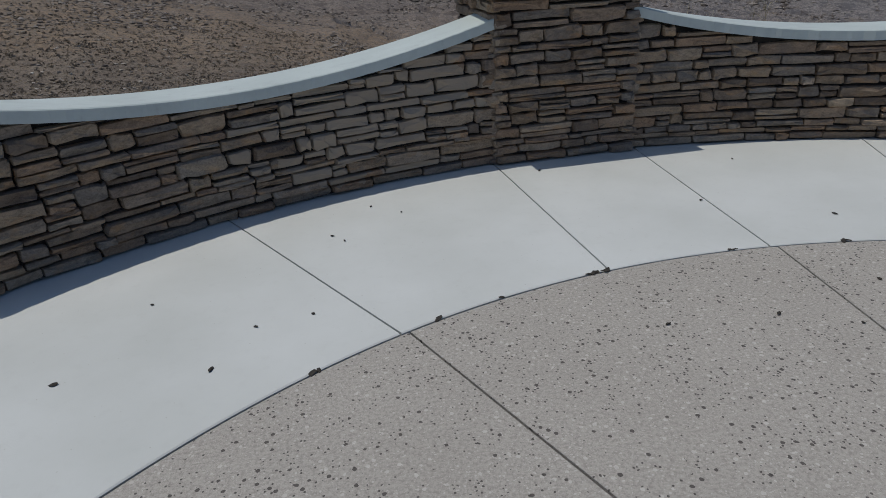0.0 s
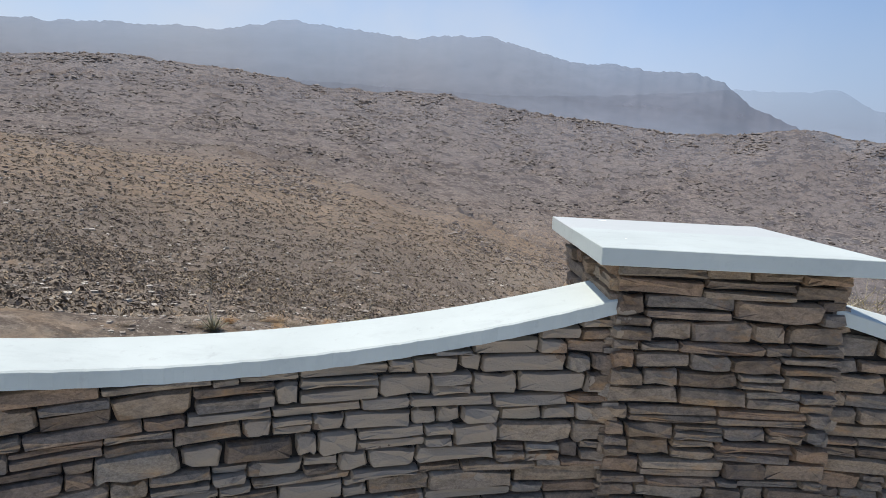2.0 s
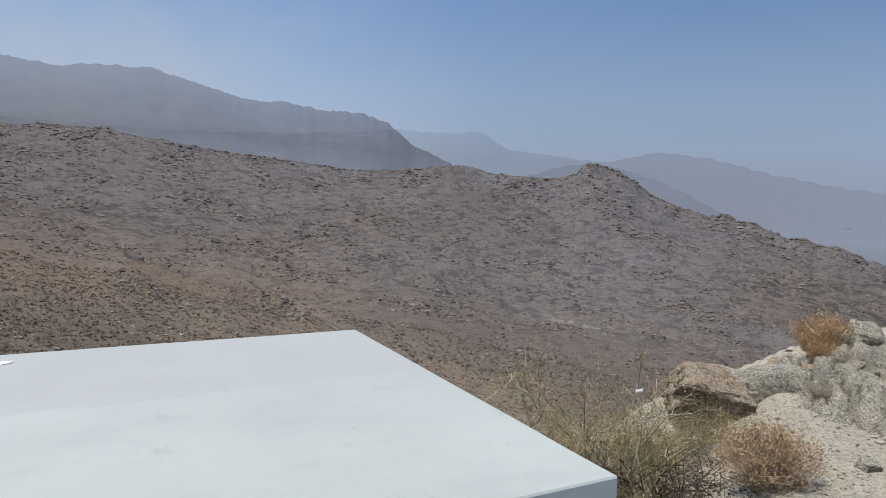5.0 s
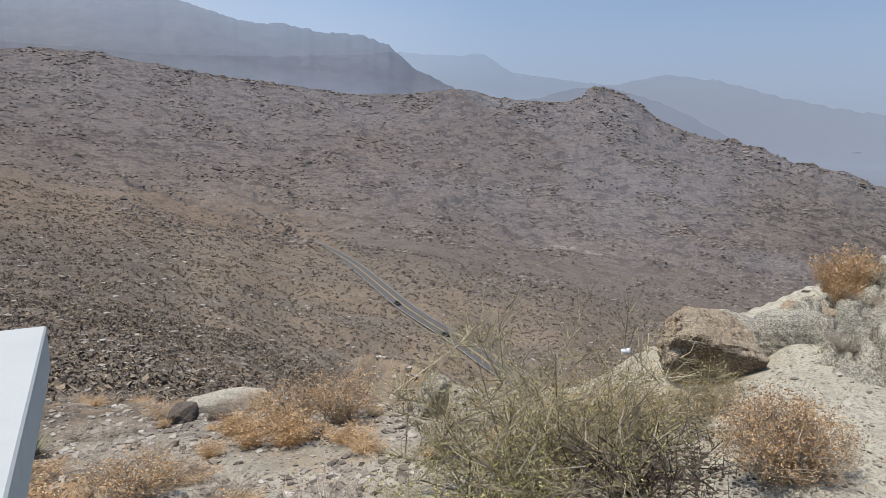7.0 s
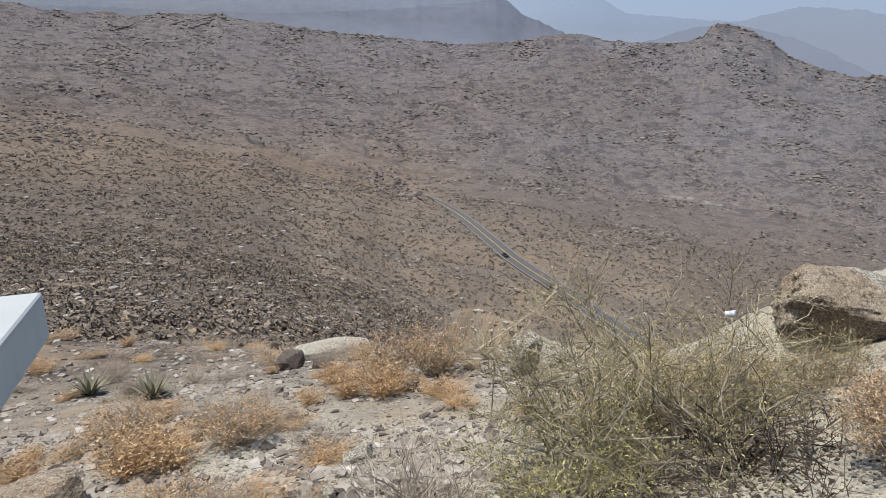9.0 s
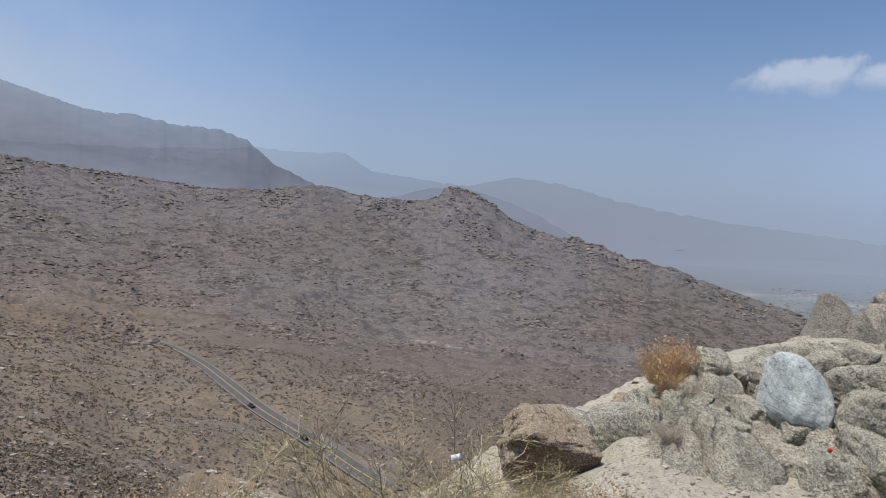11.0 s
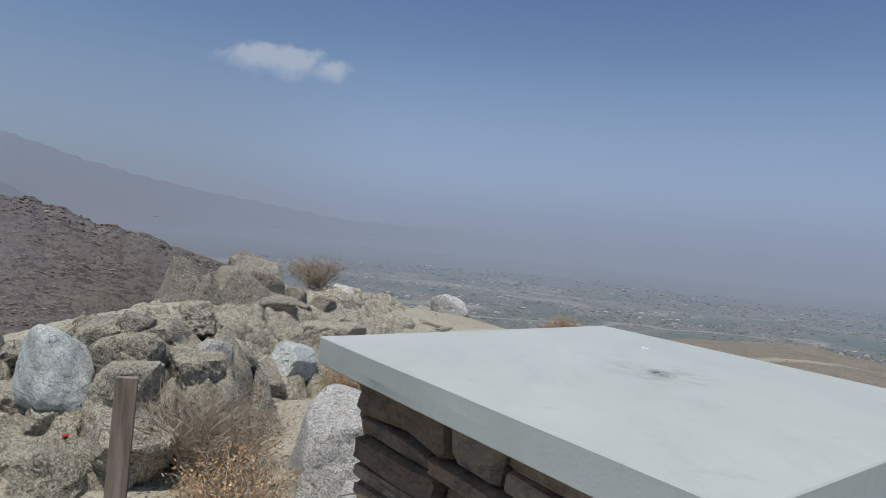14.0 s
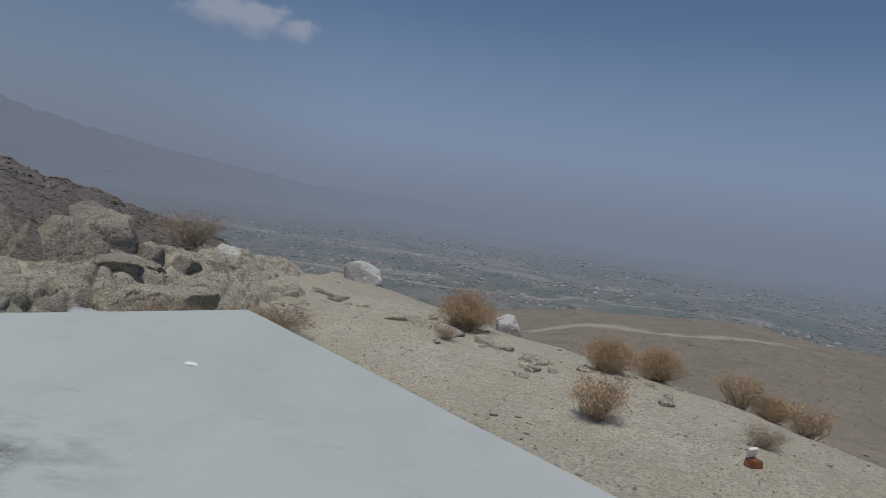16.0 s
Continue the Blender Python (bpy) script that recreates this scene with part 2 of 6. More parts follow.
def make_cap():
    s = Surf("painted_concrete_cap", 0.62, 0.35)
    c = s.mix(s.ramp(s.noise(2.4, 5), (0.35, 0.0), (0.65, 1.0)), (0.47, 0.515, 0.495), (0.425, 0.468, 0.45))
    c = s.mix(s.ramp(s.noise(4.5, 7, 0.75, (1, 1.8, 1)), (0.5, 0.0), (0.68, 0.55)), c, (0.378, 0.413, 0.403))
    c = s.mix(s.ramp(s.noise(13, 6, 0.7, (1.5, 0.8, 1)), (0.6, 0.0), (0.7, 0.5)), c, (0.343, 0.363, 0.358))
    c = s.mix(s.ramp(s.noise(45, 5, 0.7), (0.66, 0.0), (0.74, 0.35)), c, (0.273, 0.282, 0.282))
    x, y, z = s.axis()
    # a dull band on the back of one cap, a sooty smear on the other
    edge = s.math("ADD", y, s.math("MULTIPLY", s.math("SUBTRACT", s.noise(5, 4), 0.5), 0.14))
    dull = s.math("MULTIPLY", s.math("GREATER_THAN", edge, 0.07), s.math("GREATER_THAN", z, 1.19))
    c = s.mix(s.math("MULTIPLY", dull, 0.5), c, (0.42, 0.425, 0.43))
    dx, dy = s.math("SUBTRACT", x, 4.14), s.math("SUBTRACT", y, -1.77)
    away = s.math("POWER", s.math("ADD", s.math("MULTIPLY", dx, dx), s.math("MULTIPLY", dy, dy)), 0.5)
    smear = s.math("MULTIPLY", s.ramp(away, (0.02, 1.0), (0.17, 0.0)), s.ramp(s.noise(18, 6, 0.75, (1.6, 0.8, 1)), (0.44, 0.0), (0.6, 1.0)))
    c = s.mix(s.math("MULTIPLY", smear, 0.55), c, (0.17, 0.165, 0.16))
    core = s.math("MULTIPLY", s.ramp(away, (0.01, 1.0), (0.05, 0.0)), s.ramp(s.noise(40, 4, 0.7), (0.4, 0.0), (0.55, 1.0)))
    c = s.mix(s.math("MULTIPLY", core, 0.85), c, (0.04, 0.04, 0.04))
    s.colour(c)
    s.bump(s.noise(9, 4), 0.12, 0.01)
    return s.bump(s.noise(140, 3), 0.25, 0.002).m


def make_band():
    s = Surf("pale_concrete", 0.8, 0.25)
    c = s.mix(s.ramp(s.noise(1.1, 5), (0.35, 0.0), (0.68, 1.0)), (0.53, 0.54, 0.525), (0.46, 0.47, 0.45))
    c = s.mix(s.ramp(s.noise(14, 6, 0.65), (0.55, 0.0), (0.8, 0.3)), c, (0.40, 0.40, 0.38))
    c = s.mix(s.ramp(s.cells(18), (0.03, 0.5), (0.06, 0.0)), c, (0.28, 0.26, 0.23))
    s.colour(c)
    return s.bump(s.noise(160, 4), 0.3, 0.002).m


def make_aggregate():
    s = Surf("exposed_aggregate", 0.82, 0.25)
    c = s.mix(s.noise(2.0, 5), (0.335, 0.312, 0.277), (0.40, 0.375, 0.335))
    c = s.mix(s.ramp(s.noise(75, 5, 0.8), (0.45, 0.0), (0.6, 0.6)), c, (0.20, 0.175, 0.16))
    c = s.mix(s.ramp(s.noise(110, 3, 0.7), (0.58, 0.0), (0.68, 0.6)), c, (0.56, 0.53, 0.49))
    for scale, few in ((95, 0.86), (52, 0.93)):
        n = s.t.nodes.new("ShaderNodeTexVoronoi")
        n.inputs["Scale"].default_value = scale
        s.t.links.new(s.pos, n.inputs["Vector"])
        sep = s.t.nodes.new("ShaderNodeSeparateColor")
        s.t.links.new(n.outputs["Color"], sep.inputs[0])
        here = s.math("GREATER_THAN", sep.outputs[0], s.ramp(s.noise(3.5, 4, 0.6), (0.35, 0.99), (0.65, few - 0.06)))
        inside = s.math("LESS_THAN", s.math("ADD", n.outputs["Distance"], s.math("MULTIPLY", s.noise(scale * 2.6, 2), 0.35)), 0.56)
        c = s.mix(s.math("MULTIPLY", s.math("MULTIPLY", here, inside), 0.9), c, (0.065, 0.056, 0.052))
        pale = s.math("MULTIPLY", s.math("GREATER_THAN", sep.outputs[1], 0.92), inside)
        c = s.mix(s.math("MULTIPLY", pale, 0.6), c, (0.52, 0.49, 0.45))
    s.colour(c)
    return s.bump(s.noise(150, 4, 0.7), 0.7, 0.004).m


def make_granite(name, a, b, dark, speck=0.5, scale=2.2, stain=(0.30, 0.28, 0.25), stained=0.75, under=None, relief=1.0, rim=(0.45, 0.8)):
    s = Surf(name, 0.9, 0.2)
    c = s.mix(s.ramp(s.noise(scale, 6, 0.6), (0.32, 0.0), (0.68, 1.0)), a, b)
    # grey weathered skin in large patches
    c = s.mix(s.ramp(s.noise(1.5, 6, 0.7, None, 0.8), (0.47, 0.0), (0.58, stained)), c, stain)
    # under: shade put into the colour, darker where faces turn away from above
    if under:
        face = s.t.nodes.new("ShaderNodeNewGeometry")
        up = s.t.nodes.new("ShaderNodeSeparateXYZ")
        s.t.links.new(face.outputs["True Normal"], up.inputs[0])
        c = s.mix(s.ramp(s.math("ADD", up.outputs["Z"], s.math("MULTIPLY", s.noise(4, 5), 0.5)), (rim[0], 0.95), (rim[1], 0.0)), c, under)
    # ochre and lichen crust, coarse crystals, pits
    c = s.mix(s.ramp(s.noise(3.1, 6, 0.7, None, 0.5), (0.55, 0.0), (0.68, 0.35)), c, (a[0] * 0.85, a[1] * 0.72, a[2] * 0.52))
    c = s.mix(s.ramp(s.noise(8, 8, 0.8, None, 0.6), (0.53, 0.0), (0.62, 0.45)), c, tuple(v * 0.45 for v in a))
    c = s.mix(s.ramp(s.noise(50, 5, 0.85), (0.55, 0.0), (0.59, speck)), c, dark)
    c = s.mix(s.ramp(s.noise(21, 7, 0.9, (1, 1, 1.4)), (0.555, 0.0), (0.585, 0.75)), c, tuple(v * 0.7 for v in dark))
    c = s.mix(s.ramp(s.noise(33, 4, 0.8), (0.54, 0.0), (0.62, 0.6)), c, tuple(min(0.85, v * 1.18) for v in a))
    for size, few, tone in ((230, 0.33, 0.65), (120, 0.27, 0.6)):
        spots = s.cells(size, "F1", "Color")
        c = s.mix(s.ramp(spots, (few, tone), (few + 0.03, 0.0)), c, dark)
        c = s.mix(s.ramp(spots, (0.70, 0.0), (0.73, 0.4)), c, tuple(min(0.88, v * 1.25) for v in a))
    for size, width in ((1.7, 0.006), (4.1, 0.008)):
        seam = s.ramp(s.noise(size, 3, 0.5, (1, 1, 2.0), 1.3), (0.5 - width, 0.0), (0.5, 0.85), (0.5 + width, 0.0))
        c = s.mix(seam, c, tuple(v * 0.12 for v in a))
    s.colour(c)
    s.bump(s.noise(5, 7, 0.7, (1, 1, 2.2), 0.8), 0.45 * relief, 0.06)
    s.bump(s.noise(18, 8, 0.85, (1, 1, 1.8), 0.4), 0.75 * relief, 0.04)
    return s.bump(s.noise(60, 5, 0.8), 0.7 * relief, 0.012).m


def make_ground():
    s = Surf("desert_ground", 0.95, 0.12)
    a = s.t.nodes.new("ShaderNodeVertexColor")
    a.layer_name = "cover"
    sep = s.t.nodes.new("ShaderNodeSeparateColor")
    s.t.links.new(a.outputs["Color"], sep.inputs[0])
    gravel, straw, grey, valley = sep.outputs[0], sep.outputs[1], sep.outputs[2], a.outputs["Alpha"]
    # hillside: tan soil, brown stones, dark varnished stones
    hill = s.mix(s.ramp(s.noise(0.05, 6), (0.35, 0.0), (0.68, 1.0)), (0.210, 0.175, 0.141), (0.140, 0.115, 0.094))
    hill = s.mix(s.ramp(s.noise(1.3, 6, 0.8), (0.46, 0.0), (0.54, 0.8)), hill, (0.063, 0.050, 0.041))
    hill = s.mix(s.ramp(s.noise(4.0, 5, 0.8), (0.5, 0.0), (0.57, 0.6)), hill, (0.075, 0.061, 0.050))
    hill = s.mix(s.ramp(s.noise(2.4, 5, 0.8), (0.56, 0.0), (0.62, 0.6)), hill, (0.285, 0.248, 0.205))
    hill = s.mix(s.ramp(s.noise(0.42, 6, 0.75), (0.52, 0.0), (0.64, 0.4)), hill, (0.215, 0.160, 0.112))
    far = s.mix(s.ramp(s.noise(0.013, 6), (0.36, 0.0), (0.64, 1.0)), (0.235, 0.19, 0.158), (0.176, 0.15, 0.134))
    far = s.mix(s.ramp(s.noise(0.035, 5, 0.7), (0.45, 0.0), (0.6, 0.5)), far, (0.14, 0.118, 0.108))
    far = s.mix(s.ramp(s.noise(0.16, 8, 0.85, (1, 1, 2)), (0.47, 0.0), (0.53, 0.9)), far, (0.093, 0.078, 0.071))
    far = s.mix(s.ramp(s.noise(0.7, 5, 0.85, (1, 1, 2)), (0.5, 0.0), (0.56, 0.6)), far, (0.097, 0.081, 0.074))
    far = s.mix(s.ramp(s.noise(0.5, 6, 0.85), (0.54, 0.0), (0.59, 0.8)), far, (0.305, 0.26, 0.218))
    far = s.mix(s.ramp(s.noise(0.05, 6, 0.75), (0.56, 0.0), (0.68, 0.5)), far, (0.186, 0.141, 0.113))
    far = s.mix(s.ramp(s.noise(0.06, 8, 0.72, (1, 1, 2)), (0.52, 0.0), (0.56, 0.85)), far, (0.066, 0.054, 0.05))
    far = s.mix(s.ramp(s.noise(0.22, 7, 0.8), (0.58, 0.0), (0.63, 0.6)), far, (0.315, 0.276, 0.247))
    c = s.mix(grey, hill, far)
    grav = s.mix(s.ramp(s.noise(0.7, 5), (0.35, 0.0), (0.66, 1.0)), (0.542, 0.518, 0.429), (0.468, 0.433, 0.337))
    grav = s.mix(s.ramp(s.noise(38, 5, 0.75), (0.49, 0.0), (0.57, 0.85)), grav, (0.25, 0.228, 0.185))
    grav = s.mix(s.ramp(s.noise(7, 7, 0.8), (0.48, 0.0), (0.58, 0.65)), grav, (0.356, 0.323, 0.254))
    grav = s.mix(s.ramp(s.noise(95, 3, 0.7), (0.57, 0.0), (0.65, 0.6)), grav, (0.645, 0.627, 0.557))
    c = s.mix(gravel, c, grav)
    c = s.mix(s.math("MULTIPLY", straw, s.ramp(s.noise(0.3, 6, 0.8), (0.44, 0.0), (0.6, 0.8))), c, (0.32, 0.22, 0.13))
    floor = s.mix(s.ramp(s.noise(0.004, 6, 0.6, (1, 2, 1)), (0.4, 0.0), (0.6, 1.0)), (0.10, 0.125, 0.085), (0.19, 0.17, 0.135))
    floor = s.mix(s.ramp(s.noise(0.02, 5, 0.7), (0.5, 0.0), (0.6, 0.7)), floor, (0.05, 0.075, 0.045))
    # pale dry wash across the valley
    wash = s.ramp(s.noise(0.0011, 4, 0.55, (1.0, 0.45, 1), 0.6), (0.485, 0.0), (0.5, 0.6), (0.515, 0.0))
    floor = s.mix(wash, floor, (0.42, 0.37, 0.30))
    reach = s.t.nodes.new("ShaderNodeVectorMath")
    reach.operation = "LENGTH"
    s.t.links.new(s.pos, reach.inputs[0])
    c = s.mix(valley, c, floor)
    s.colour(c)
    # dusty haze put into the alpha: farther land lets bright air behind it through
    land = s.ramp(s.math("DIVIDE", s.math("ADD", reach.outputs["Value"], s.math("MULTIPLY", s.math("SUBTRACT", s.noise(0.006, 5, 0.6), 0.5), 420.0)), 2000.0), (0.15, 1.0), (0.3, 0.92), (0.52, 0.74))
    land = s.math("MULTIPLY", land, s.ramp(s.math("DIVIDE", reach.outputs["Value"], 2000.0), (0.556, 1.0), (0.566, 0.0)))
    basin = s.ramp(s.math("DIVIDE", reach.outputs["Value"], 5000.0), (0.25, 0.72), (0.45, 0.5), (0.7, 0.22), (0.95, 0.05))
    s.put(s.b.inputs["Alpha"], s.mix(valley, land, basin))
    s.bump(s.math("MULTIPLY", s.noise(0.14, 9, 0.75), grey), 0.7, 4.0)
    s.bump(s.noise(5, 6, 0.75), 0.3, 0.05)
    return s.bump(s.noise(26, 6, 0.8), 0.8, 0.025).m


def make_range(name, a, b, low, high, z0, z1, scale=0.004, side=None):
    """A far range with haze put into its alpha: how much of it shows at its foot (low) and at its crest (high)."""
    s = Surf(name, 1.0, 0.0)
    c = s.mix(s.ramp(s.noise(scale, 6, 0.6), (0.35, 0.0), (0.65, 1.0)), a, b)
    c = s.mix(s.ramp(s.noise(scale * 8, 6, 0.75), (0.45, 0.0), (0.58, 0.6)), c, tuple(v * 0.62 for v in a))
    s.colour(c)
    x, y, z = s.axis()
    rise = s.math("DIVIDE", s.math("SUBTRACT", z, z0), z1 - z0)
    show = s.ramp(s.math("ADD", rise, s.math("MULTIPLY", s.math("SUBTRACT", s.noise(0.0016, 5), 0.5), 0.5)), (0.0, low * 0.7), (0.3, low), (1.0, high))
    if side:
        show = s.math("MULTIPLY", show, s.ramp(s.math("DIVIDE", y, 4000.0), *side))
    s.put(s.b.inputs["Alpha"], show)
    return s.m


def make_foliage(name, *stops, rough=0.8, show=1.0):
    s = Surf(name, rough, 0.15)
    # show below 1 puts distance haze into the alpha
    s.b.inputs["Alpha"].default_value = show
    c = s.ramp(s.island(), *stops)
    return s.colour(s.mix(1.0, c, s.ramp(s.noise(9, 3), (0.3, 0.7), (0.7, 1.2)), "MULTIPLY")).m


def make_flat(name, c, rough=0.6, metal=0.0):
    s = Surf(name, rough)
    s.b.inputs["Metallic"].default_value = metal
    return s.colour(s.mix(s.ramp(s.noise(18, 4), (0.4, 0.0), (0.7, 0.35)), c, tuple(v * 0.7 for v in c))).m


M_STONE, M_CAP, M_BAND, M_AGG = make_stone(), make_cap(), make_band(), make_aggregate()
M_MORTAR = make_plain("dark_mortar", (0.022, 0.019, 0.017), (0.035, 0.03, 0.027), 6)
M_JOINT = make_plain("joint_dirt", (0.085, 0.075, 0.066), (0.12, 0.105, 0.09), 20)
M_GROUND = make_ground()
M_GRANITE = make_granite("tan_granite", (0.79, 0.725, 0.585), (0.66, 0.595, 0.465), (0.14, 0.12, 0.10), 0.8, stain=(0.43, 0.41, 0.35), stained=0.7, relief=1.25)
M_CREST = make_granite("grey_brown_granite", (0.63, 0.58, 0.485), (0.47, 0.43, 0.36), (0.11, 0.095, 0.08), 0.75, stain=(0.33, 0.315, 0.275), stained=0.75, relief=1.3)
M_SPECK = make_granite("speckled_granite", (0.85, 0.83, 0.79), (0.78, 0.76, 0.71), (0.27, 0.26, 0.24), 0.8, stain=(0.6, 0.57, 0.51), stained=0.4)
M_BLUE = make_granite("bluish_rock", (0.56, 0.60, 0.585), (0.47, 0.51, 0.50), (0.28, 0.30, 0.30), 0.35, stain=(0.38, 0.42, 0.42), stained=0.5, relief=0.3)
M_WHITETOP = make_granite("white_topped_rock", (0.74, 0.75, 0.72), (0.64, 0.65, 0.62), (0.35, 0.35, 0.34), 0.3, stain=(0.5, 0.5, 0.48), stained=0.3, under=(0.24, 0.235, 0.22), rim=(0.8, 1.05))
# brown rock, its overhung faces painted dark for the undercut's shade
M_DARKROCK = make_granite("brown_rock_shaded_under", (0.56, 0.48, 0.365), (0.45, 0.35, 0.24), (0.20, 0.16, 0.12), stain=(0.42, 0.29, 0.18), under=(0.15, 0.095, 0.06), rim=(0.12, 0.45))
M_HILLROCK = make_granite("weathered_hill_rock", (0.21, 0.17, 0.135), (0.15, 0.125, 0.105), (0.08, 0.068, 0.06))
# haze painted in: bluish tones, and opacity that drops with height and distance
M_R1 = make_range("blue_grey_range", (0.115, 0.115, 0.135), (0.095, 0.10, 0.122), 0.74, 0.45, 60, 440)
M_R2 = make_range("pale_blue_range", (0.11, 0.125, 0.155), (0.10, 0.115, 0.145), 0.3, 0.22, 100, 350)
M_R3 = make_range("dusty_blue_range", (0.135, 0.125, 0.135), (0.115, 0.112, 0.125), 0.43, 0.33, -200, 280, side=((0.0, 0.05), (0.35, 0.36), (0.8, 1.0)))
M_ROAD = make_plain("asphalt", (0.085, 0.082, 0.08), (0.115, 0.11, 0.105), 0.2, grain=3)
M_LINE = make_flat("road_paint", (0.30, 0.285, 0.25))
M_TWIG = make_foliage("grey_twigs", (0.0, (0.26, 0.22, 0.175)), (0.6, (0.42, 0.36, 0.28)), (1.0, (0.55, 0.49, 0.41)))
M_OLIVETWIG = make_foliage("olive_tan_twigs", (0.0, (0.19, 0.165, 0.095)), (0.6, (0.34, 0.30, 0.18)), (1.0, (0.52, 0.46, 0.33)))
M_GREENLEAF = make_foliage("olive_leaves", (0.0, (0.17, 0.16, 0.06)), (0.5, (0.37, 0.35, 0.12)), (1.0, (0.57, 0.52, 0.23)))
M_STRAW = make_foliage("straw_leaves", (0.0, (0.33, 0.19, 0.085)), (0.45, (0.50, 0.325, 0.165)), (0.85, (0.58, 0.42, 0.25)), (1.0, (0.68, 0.56, 0.42)))
M_STRAWGREEN = make_foliage("straw_olive_leaves", (0.0, (0.25, 0.195, 0.085)), (0.5, (0.43, 0.335, 0.155)), (1.0, (0.60, 0.49, 0.28)))
M_RUST = make_foliage("rust_brown_leaves", (0.0, (0.17, 0.085, 0.045)), (0.6, (0.28, 0.155, 0.08)), (1.0, (0.36, 0.24, 0.14)))
M_SCRUB = make_foliage("hill_scrub", (0.0, (0.06, 0.052, 0.043)), (0.45, (0.125, 0.105, 0.08)), (0.8, (0.21, 0.175, 0.125)), (1.0, (0.33, 0.24, 0.13)))
M_DRYTUFT = make_foliage("dry_tufts", (0.0, (0.09, 0.074, 0.06)), (0.4, (0.175, 0.145, 0.115)), (0.85, (0.26, 0.217, 0.165)), (1.0, (0.34, 0.255, 0.16)))
M_SCRUBFAR = make_foliage("far_hill_scrub", (0.0, (0.095, 0.078, 0.063)), (0.5, (0.165, 0.136, 0.107)), (1.0, (0.27, 0.215, 0.15)))
M_PEBBLE = make_foliage("loose_stones", (0.0, (0.168, 0.147, 0.122)), (0.5, (0.286, 0.252, 0.21)), (1.0, (0.454, 0.42, 0.37)))
M_RUBBLE = make_foliage("slope_rubble", (0.0, (0.07, 0.058, 0.05)), (0.2, (0.16, 0.138, 0.118)), (0.6, (0.31, 0.275, 0.23)), (0.92, (0.38, 0.35, 0.30)), (1.0, (0.48, 0.45, 0.40)))
M_GRIT = make_foliage("pale_grit", (0.0, (0.2, 0.175, 0.145)), (0.5, (0.33, 0.30, 0.25)), (1.0, (0.42, 0.39, 0.33)))
M_AGAVE = make_foliage("agave_leaves", (0.0, (0.13, 0.125, 0.085)), (1.0, (0.27, 0.255, 0.18)))
M_LITTER = make_foliage("dead_litter", (0.0, (0.05, 0.04, 0.032)), (0.7, (0.11, 0.09, 0.07)), (1.0, (0.24, 0.2, 0.16)))


# ---- mesh helpers ----
def link(name, verts, faces, material, parent=None, smooth=False, label=""):
    me = bpy.data.meshes.new(name)
    me.from_pydata([tuple(v) for v in verts], [], faces)
    me.materials.append(material)
    if smooth:
        me.shade_smooth()
    ob = new(name, me)
    if parent:
        ob.parent = parent
    if label:
        ob["label"] = label
    return ob


def part(name, bm, material, parent=None, label="", smooth=False):
    me = bpy.data.meshes.new(name)
    bm.to_mesh(me)
    bm.free()
    me.materials.append(material)
    if smooth:
        me.shade_smooth()
    ob = new(name, me)
    if parent:
        ob.parent = parent
    if label:
        ob["label"] = label
    return ob


def thing(name, at, turn=0.0, label="", category="", group="", kind=""):
    e = new(name)
    e.empty_display_size = 0.2
    e.matrix_world = pose(*at, 0, 0, turn)
    return tagged(e, label, category, group, kind)


def bm_box(x0, y0, z0, x1, y1, z1, bevel=0.0, segments=1):
    bm = bmesh.new()
    bmesh.ops.create_cube(bm, size=1)
    bmesh.ops.transform(bm, verts=bm.verts, matrix=Matrix.Translation(((x0 + x1) / 2, (y0 + y1) / 2, (z0 + z1) / 2)) @ Matrix.Diagonal((x1 - x0, y1 - y0, z1 - z0, 1)))
    if bevel:
        bmesh.ops.bevel(bm, geom=bm.edges[:], offset=bevel, segments=segments, affect="EDGES")
    return bm


PERM = np.random.RandomState(7).permutation(256)
PERM = np.concatenate([PERM, PERM, PERM])
GRAD = np.random.RandomState(11).uniform(0, 2 * np.pi, 256)


def perlin(x, y):
    """2D gradient noise, about -0.7 to 0.7, on arrays."""
    x0, y0 = np.floor(x).astype(int), np.floor(y).astype(int)
    fx, fy = x - x0, y - y0
    u, v = fx * fx * fx * (fx * (fx * 6 - 15) + 10), fy * fy * fy * (fy * (fy * 6 - 15) + 10)

    def g(i, j):
        h = GRAD[PERM[PERM[(x0 + i) & 255] + ((y0 + j) & 255)]]
        return np.cos(h) * (fx - i) + np.sin(h) * (fy - j)

    a, b = g(0, 0), g(1, 0)
    c, d = g(0, 1), g(1, 1)
    return (a + u * (b - a)) * (1 - v) + (c + u * (d - c)) * v


def fbm(x, y, octaves=4, gain=0.5):
    total, amp = 0, 1.0
    for i in range(octaves):
        total = total + amp * perlin(x * 2 ** i + 17.3 * i, y * 2 ** i + 9.1 * i)
        amp *= gain
    return total


def ridged(x, y, octaves=4, gain=0.5):
    total, amp = 0, 1.0
    for i in range(octaves):
        total = total + amp * (0.5 - np.abs(perlin(x * 2 ** i + 31.7 * i, y * 2 ** i + 5.9 * i)) * 2)
        amp *= gain
    return total


def smooth(x, a, b):
    t = np.clip((x - a) / (b - a), 0, 1)
    return t * t * (3 - 2 * t)


# ---- relief: one sheet of ground, from the terrace to the horizon ----
VX, VY, VZ = 0.7, -0.6, 1.55
OY, R_PILLAR, STEP = -5.79, 5.79, 45.3
COLUMNS = {}
RADII = np.log([20, 40, 90, 160, 250, 400, 600, 850])


def column(az, *slopes):
    """How far below or above eye level the land lies at eight distances, in degrees, in one direction."""
    COLUMNS[az] = slopes


